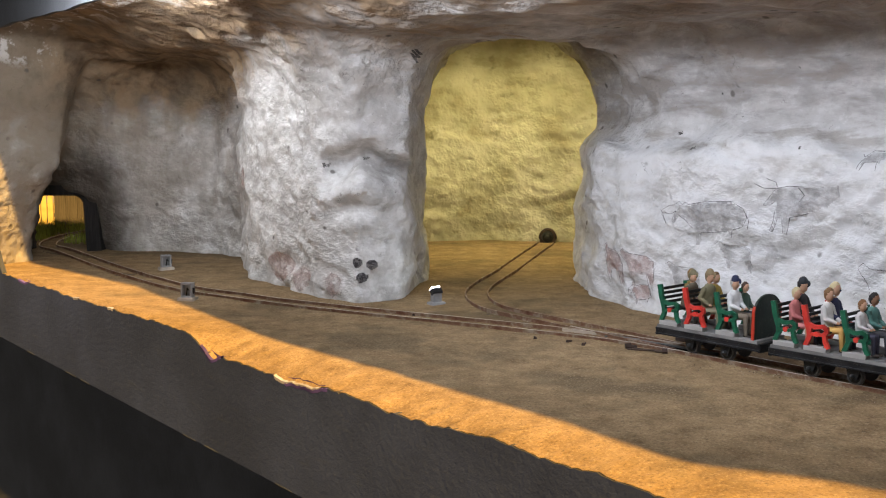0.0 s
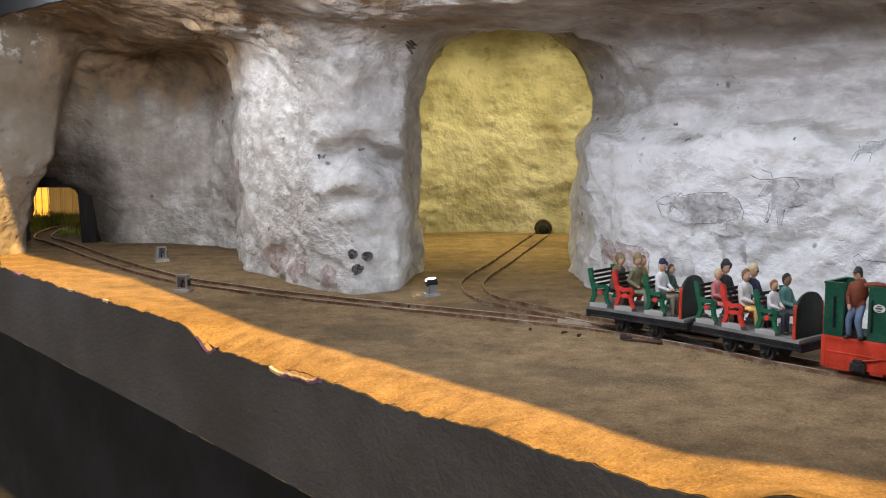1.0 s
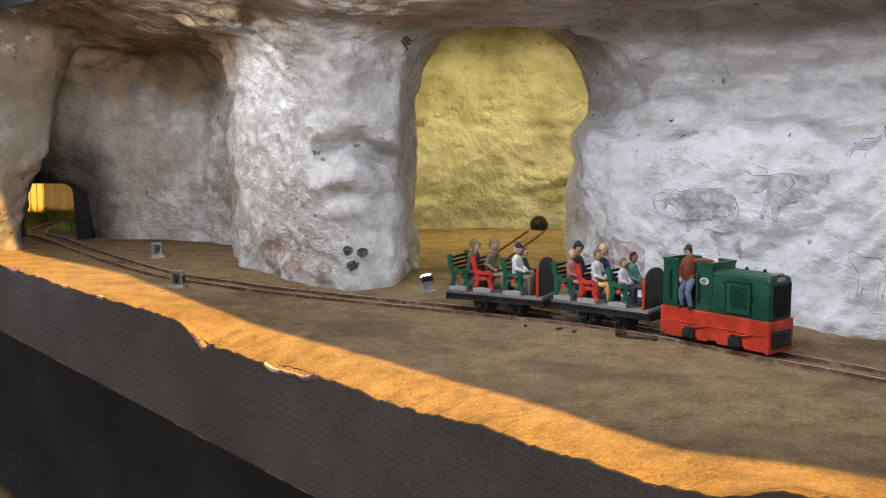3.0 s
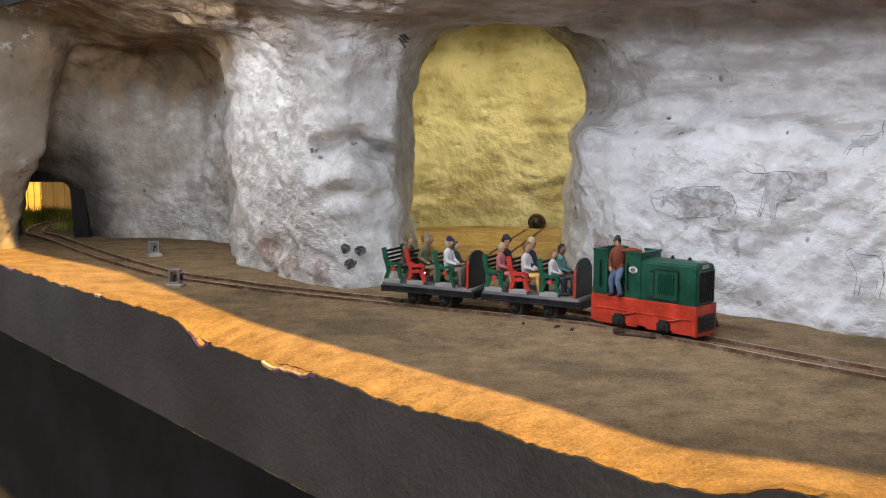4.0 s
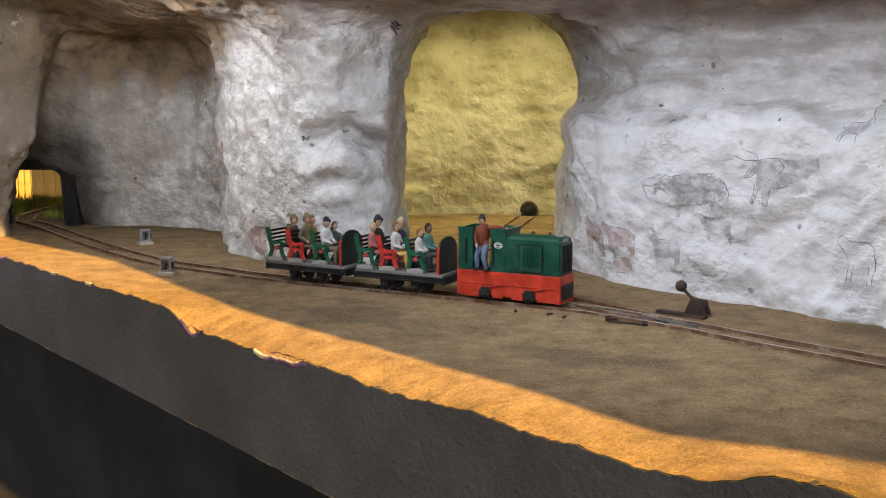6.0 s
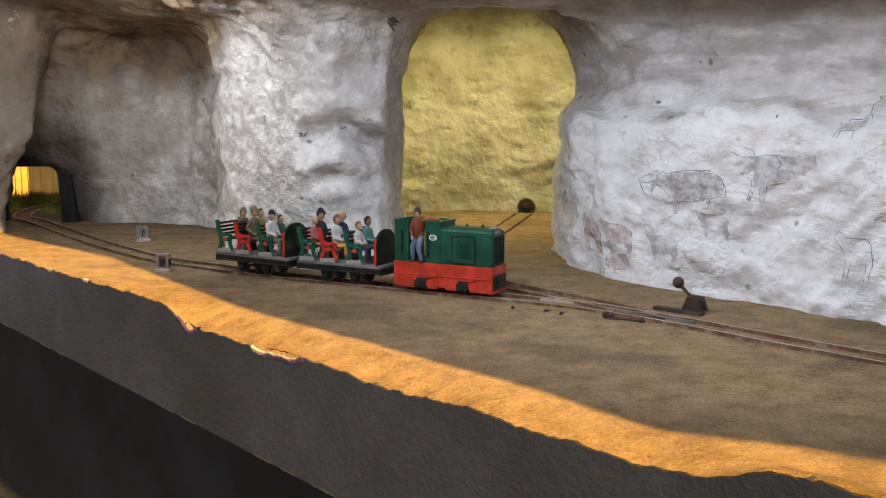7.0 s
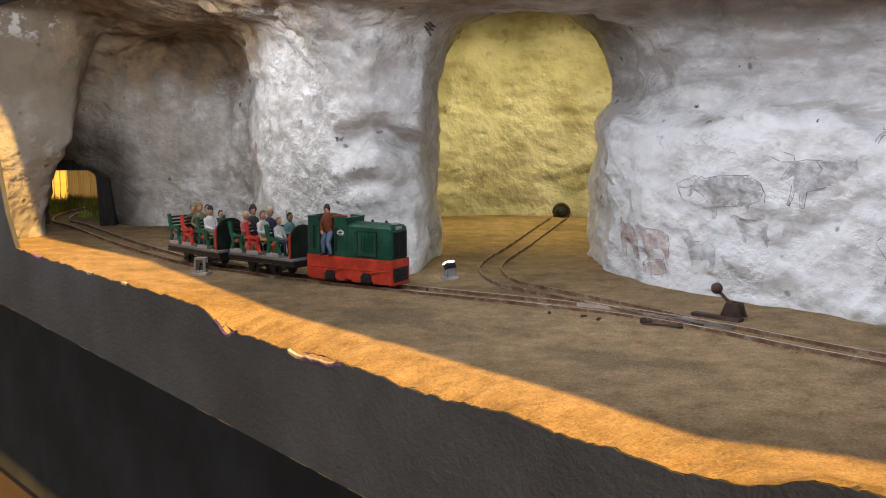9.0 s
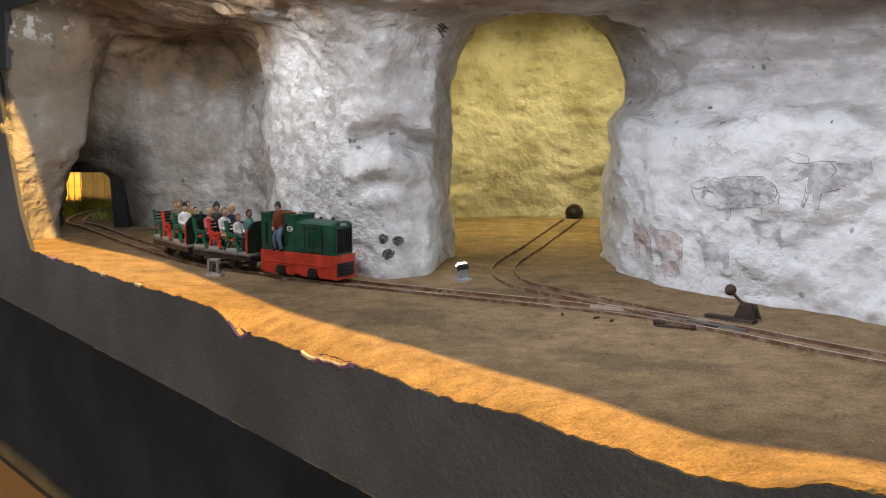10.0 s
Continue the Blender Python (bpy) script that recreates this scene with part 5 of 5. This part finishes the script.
RIDERS = []      # (figure, wagon, place on it)
SEAT = WAGON_FLOOR + 5.3
for wagon, x, y, kw in (
    (wagon_a, -13.2, 1.2, dict(label="seated painted figurine in a brown coat and hood", coat=(0.10, 0.08, 0.055), legs=(0.08, 0.06, 0.05), hair=(0.17, 0.15, 0.09), hat=(0.17, 0.15, 0.09), lean=2.2)),
    (wagon_a, -13.6, 4.4, dict(label="seated painted figurine in ochre clothes", coat=(0.20, 0.14, 0.05), legs=(0.10, 0.08, 0.05), hair=(0.22, 0.13, 0.05))),
    (wagon_a, -4.0, -0.8, dict(label="seated painted figurine in an olive coat and cap", coat=(0.17, 0.155, 0.09), legs=(0.20, 0.18, 0.12), hair=(0.20, 0.15, 0.09), hat=(0.25, 0.19, 0.11), size=1.1, lean=0.6, arms="out")),
    (wagon_a, -4.4, 3.8, dict(label="seated painted figurine in a yellow jacket", coat=(0.36, 0.26, 0.06), legs=(0.16, 0.14, 0.10), hair=(0.14, 0.08, 0.04))),
    (wagon_a, 6.9, -2.8, dict(label="seated painted figurine in white with a navy cap", coat=(0.66, 0.67, 0.69), legs=(0.16, 0.13, 0.10), hair=(0.55, 0.52, 0.48), hat=(0.02, 0.025, 0.07), size=1.04)),
    (wagon_a, 7.0, 2.2, dict(label="seated painted child figurine with brown hair", coat=(0.05, 0.09, 0.07), legs=(0.06, 0.06, 0.08), hair=(0.06, 0.035, 0.025), size=0.86)),
    (wagon_b, -13.2, -1.6, dict(label="seated painted figurine in a pink dress, fair hair", coat=(0.50, 0.17, 0.17), legs=(0.45, 0.16, 0.16), hair=(0.55, 0.46, 0.28), bare=True, size=0.96)),
    (wagon_b, -13.8, 2.8, dict(label="seated painted figurine with a dark hat and jacket", coat=(0.035, 0.035, 0.04), legs=(0.04, 0.04, 0.05), hair=(0.03, 0.025, 0.02), hat=(0.025, 0.028, 0.035), size=1.14)),
    (wagon_b, -3.7, -1.4, dict(label="seated painted figurine in white with yellow trousers", coat=(0.62, 0.61, 0.60), legs=(0.55, 0.33, 0.10), hair=(0.20, 0.11, 0.05), size=1.04)),
    (wagon_b, -4.2, 2.8, dict(label="seated painted figurine in navy with blond hair", coat=(0.03, 0.035, 0.09), legs=(0.05, 0.05, 0.07), hair=(0.60, 0.50, 0.30), size=1.14)),
    (wagon_b, 6.6, -3.0, dict(label="seated painted child figurine in a white shirt", coat=(0.62, 0.61, 0.62), legs=(0.03, 0.03, 0.05), hair=(0.22, 0.11, 0.05), size=0.88)),
    (wagon_b, 7.1, 2.4, dict(label="seated painted figurine in teal with dark hair", coat=(0.10, 0.24, 0.22), legs=(0.05, 0.05, 0.06), hair=(0.02, 0.018, 0.018), skin=(0.24, 0.13, 0.08))),
):
    RIDERS.append((figure(**kw), wagon, (x, y, SEAT)))

# the driver, standing on the footplate with one arm along the cab
bm = bmesh.new()
for side, knee, foot in ((-1, (-1.5, -1.0, 5.2), (-1.7, -0.2, 0.9)), (1, (1.3, -1.5, 5.0), (1.9, -0.5, 0.9))):
    hip = Vector((side * 0.85 + 0.5, 0.1, 9.2))
    loft(bm, hip, knee, 1.2, 0.95, 10, 1)
    loft(bm, knee, foot, 0.95, 0.72, 10, 1)
    loft(bm, (foot[0], foot[1] + 0.2, 0.5), (foot[0] + 0.2 * side, foot[1] - 1.6, 0.45), 0.64, 0.56, 8, 4)
loft(bm, (0.5, 0.1, 9.0), (0.5, 0.1, 10.2), 1.75, 1.8, 12, 0, flat=(1.1, 0.8))
loft(bm, (0.5, 0.1, 10.0), (0.7, 0.0, 12.6), 1.8, 2.0, 12, 0, flat=(1.15, 0.78))
loft(bm, (0.7, 0.0, 12.2), (0.8, -0.1, 15.2), 2.0, 1.55, 12, 0, flat=(1.3, 0.78))
loft(bm, (0.6, -0.1, 15.8), (0.4, -0.3, 17.0), 0.62, 0.58, 8, 2)
loft(bm, (0.1, -0.5, 17.3), (0.0, -0.55, 18.2), 0.98, 1.08, 12, 2)
bmesh.ops.create_icosphere(bm, subdivisions=1, radius=0.26, matrix=Matrix.Translation((-0.15, -1.6, 17.8)))
loft(bm, (0.15, -0.25, 18.5), (0.15, -0.15, 18.95), 1.28, 1.1, 12, 3)
loft(bm, (0.0, -0.9, 18.6), (-0.1, -1.7, 18.4), 0.6, 0.45, 8, 3, flat=(1.5, 0.4))
loft(bm, (0.3, 0.25, 17.5), (0.25, 0.2, 18.3), 0.88, 0.95, 10, 3)
loft(bm, (-1.4, 0.0, 14.8), (-2.3, -0.4, 11.6), 0.9, 0.72, 8, 0)
loft(bm, (-2.3, -0.4, 11.6), (-1.2, -1.9, 9.4), 0.72, 0.55, 8, 0)
loft(bm, (-1.2, -1.9, 9.4), (-0.9, -2.2, 8.5), 0.58, 0.48, 8, 2)
loft(bm, (2.6, 0.1, 15.0), (5.2, 0.5, 15.6), 0.88, 0.72, 8, 0)
loft(bm, (5.2, 0.5, 15.6), (8.2, 1.5, 15.2), 0.72, 0.55, 8, 0)
loft(bm, (8.2, 1.5, 15.2), (9.0, 1.8, 14.9), 0.5, 0.42, 8, 2)
bm.transform(Matrix.Scale(0.96, 4))
driver = tagged(new("figurine", mesh_of(bm, "figurine", [cloth((0.17, 0.042, 0.018)), cloth((0.12, 0.17, 0.27)), cloth(SKIN), cloth((0.02, 0.02, 0.025)), cloth((0.04, 0.03, 0.025))], True)),
                "standing painted driver figurine, rust jumper, blue jeans", "figurine")
RIDERS.append((driver, loco, (-9.7, -5.3, RT)))

drawing("cow_painting", "charcoal outline of a wild cow, grey wash", "right", (43, 27.3), (38, 16.8), COW, COW_LINES, M_SHADE)
drawing("bull_painting", "charcoal outline of a horned bull, grey wash", "right", (82.8, 34), (28.7, 17.6), BULL, BULL_LINES, M_SHADE)
drawing("ibex_painting", "small charcoal ibex with curved horns", "right", (115, 55.5), (10, 9.5), IBEX, IBEX_LINES, M_SHADE)
drawing("horse_painting", "reddish wash horse with a fine outline", "right", (6.5, 7.5), (16, 16), HORSE, HORSE_LINES, M_PINK)
drawing("horse_painting", "reddish wash horse overlapping another", "right", (21, 8), (19, 15), HORSE, HORSE_LINES, M_PINK)
drawing("foal_painting", "small reddish animal outline low on the wall", "right", (24, 1.5), (13, 9), COW, COW_LINES, M_PINK)
drawing("mammoth_painting", "soft grey wash animal without outline", "right", (44, 7.5), (18, 13), HORSE, HORSE_LINES[:1], M_SHADE, 0.95, 0.2)
drawing("mammoth_painting", "soft grey wash animal without outline", "right", (67, 18.5), (15, 11.5), HORSE, HORSE_LINES[:1], M_SHADE, 0.95, 0.2)
drawing("deer_painting", "charcoal outline of an animal low on the wall", "right", (117, 12), (14, 15), HORSE, HORSE_LINES, None)
BLOT = [(math.cos(a) * (1 + 0.25 * noise.noise((a, 1, 0))), math.sin(a) * (1 + 0.25 * noise.noise((a, 5, 0)))) for a in np.linspace(0, 6.0, 14)]


def blot(name, label, wall, u, z, ru, rz, mat, keep=0.9, lift=0.16):
    bm = bmesh.new()
    wash(bm, wall, [(u + ru * a, z + rz * b) for a, b in BLOT], 0, 0.4, lift, keep)
    tagged(part(name, bm, mat, smooth=True), label, "cave painting")


for u, z in ((20.5, 15.7), (25.3, 14.6), (22.4, 9.8)):
    blot("ring_mark", "round charcoal ring mark low on the pillar", "nose", u, z, 2.1, 2.2, M_CHAR)
for u, z in ((25.3, 14.6), (22.4, 9.8)):
    blot("ring_centre", "pale centre of a ring mark", "nose", u, z, 0.8, 0.9, M_SHADE, 0.9, 0.3)
blot("ochre_patch", "faded red ochre patch at the pillar's foot", "pillar", 36, 9, 11, 6.5, M_PINK, 0.55)
blot("ochre_patch", "faded red ochre patch at the pillar's foot", "pillar", 57, 6, 8, 5, M_PINK, 0.55)
blot("ochre_patch", "small red ochre patch high on the pillar", "pillar", -6, 45, 4, 5, M_PINK, 0.55)
blot("ochre_patch", "faded red ochre patch at the pillar's foot", "nose", 9, 6, 4, 5, M_PINK, 0.5)
drawing("hand_stencil", "dark charcoal palm mark beside the arch", "nose", (41, 90), (4.6, 7), [(0.1, 0), (0.8, 0), (0.9, 0.5), (0.1, 0.5)],
        [[(0.15, 0.3), (0.1, 0.9)], [(0.35, 0.4), (0.35, 1.05)], [(0.55, 0.4), (0.6, 1.1)], [(0.75, 0.4), (0.85, 1.0)], [(0.8, 0.2), (1.1, 0.5)]], M_CHAR, 0.95, 1.5)


# small dark pits in the plaster: flat patches, dirt and inner shadow as colour
for wall, u, z, r in (("right", 54, 61, 1.5), ("right", 60, 80, 1.0), ("right", 96, 62, 1.0), ("right", 90, 88, 0.9), ("right", 40, 66, 1.6), ("right", 70, 72, 0.7),
                      ("nose", -6, 34, 1.2), ("nose", -14, 36, 1.0), ("nose", 4, 53, 1.8), ("nose", 20, 56, 1.2), ("nose", 30, 60, 0.9), ("pillar", 8, 52, 0.9), ("pillar", 20, 74, 0.8)):
    bm = bmesh.new()
    wash(bm, wall, [(u + r * 0.9 * a * (1 + 0.5 * math.sin(7 * b + u)), z + r * 0.6 * b * (1 + 0.5 * math.cos(5 * a + z))) for a, b in BLOT], 0, 0.35, 0.16, 0.9)
    part("pit", bm, M_PIT, rock, smooth=True)

# ---------------------------------------------------------------- movement
REAR = [(0.0, 293.6), (0.5, 305.6), (1.0, 317.8), (1.5, 330.8), (2.0, 344.0), (2.5, 356.6), (4.0, 394.3), (4.5, 406.8), (5.0, 419.4), (5.5, 430.3),
        (7.0, 465.7), (7.5, 477.3), (8.0, 490.4), (8.5, 504.3), (9.0, 519.1), (9.5, 533.8), (10.0, 549.4)]


def rear_at(t):
    """Arc length of the locomotive's cab end at t seconds (a smooth cubic through REAR)."""
    ts, vs = np.array([r[0] for r in REAR]), np.array([r[1] for r in REAR])
    m = np.gradient(vs, ts)
    i = int(np.clip(np.searchsorted(ts, t) - 1, 0, len(ts) - 2))
    h = ts[i + 1] - ts[i]
    u = (t - ts[i]) / h
    return ((1 + 2 * u) * (1 - u) ** 2 * vs[i] + u * (1 - u) ** 2 * h * m[i] + u * u * (3 - 2 * u) * vs[i + 1] + u * u * (u - 1) * h * m[i + 1])


def vehicle_pose(s, base=7.0):
    a, _ = on_line(main_xy, main_s, s - base)
    b, _ = on_line(main_xy, main_s, s + base)
    c = (a + b) / 2
    return pose(c[0] * MM, c[1] * MM, 0, 0, 0, math.degrees(math.atan2(a[1] - b[1], a[0] - b[0])))


OFFSET = {loco: -18.7, wagon_b: 22.8, wagon_a: 62.2}


def motions():
    steps = [i / 5 for i in range(51)]
    for v, off in OFFSET.items():
        walk(v, [(t, vehicle_pose(rear_at(t) + off)) for t in steps])
    for ob, v, at in RIDERS:
        place = pose(*(k * MM for k in at))
        walk(ob, [(t, vehicle_pose(rear_at(t) + OFFSET[v]) @ place) for t in steps])
    fine = [i / 15 for i in range(151)]
    for sets, r in ((wheels_a, 2.2), (wheels_b, 2.2), (loco_wheels, 2.0)):
        for ob in sets:
            at = ob.matrix_basis.translation.copy()
            walk(ob, [(t, Matrix.Translation(at) @ pose(0, 0, 0, 0, math.degrees(-(rear_at(t) - rear_at(0)) / r), 0)) for t in fine])


motions()
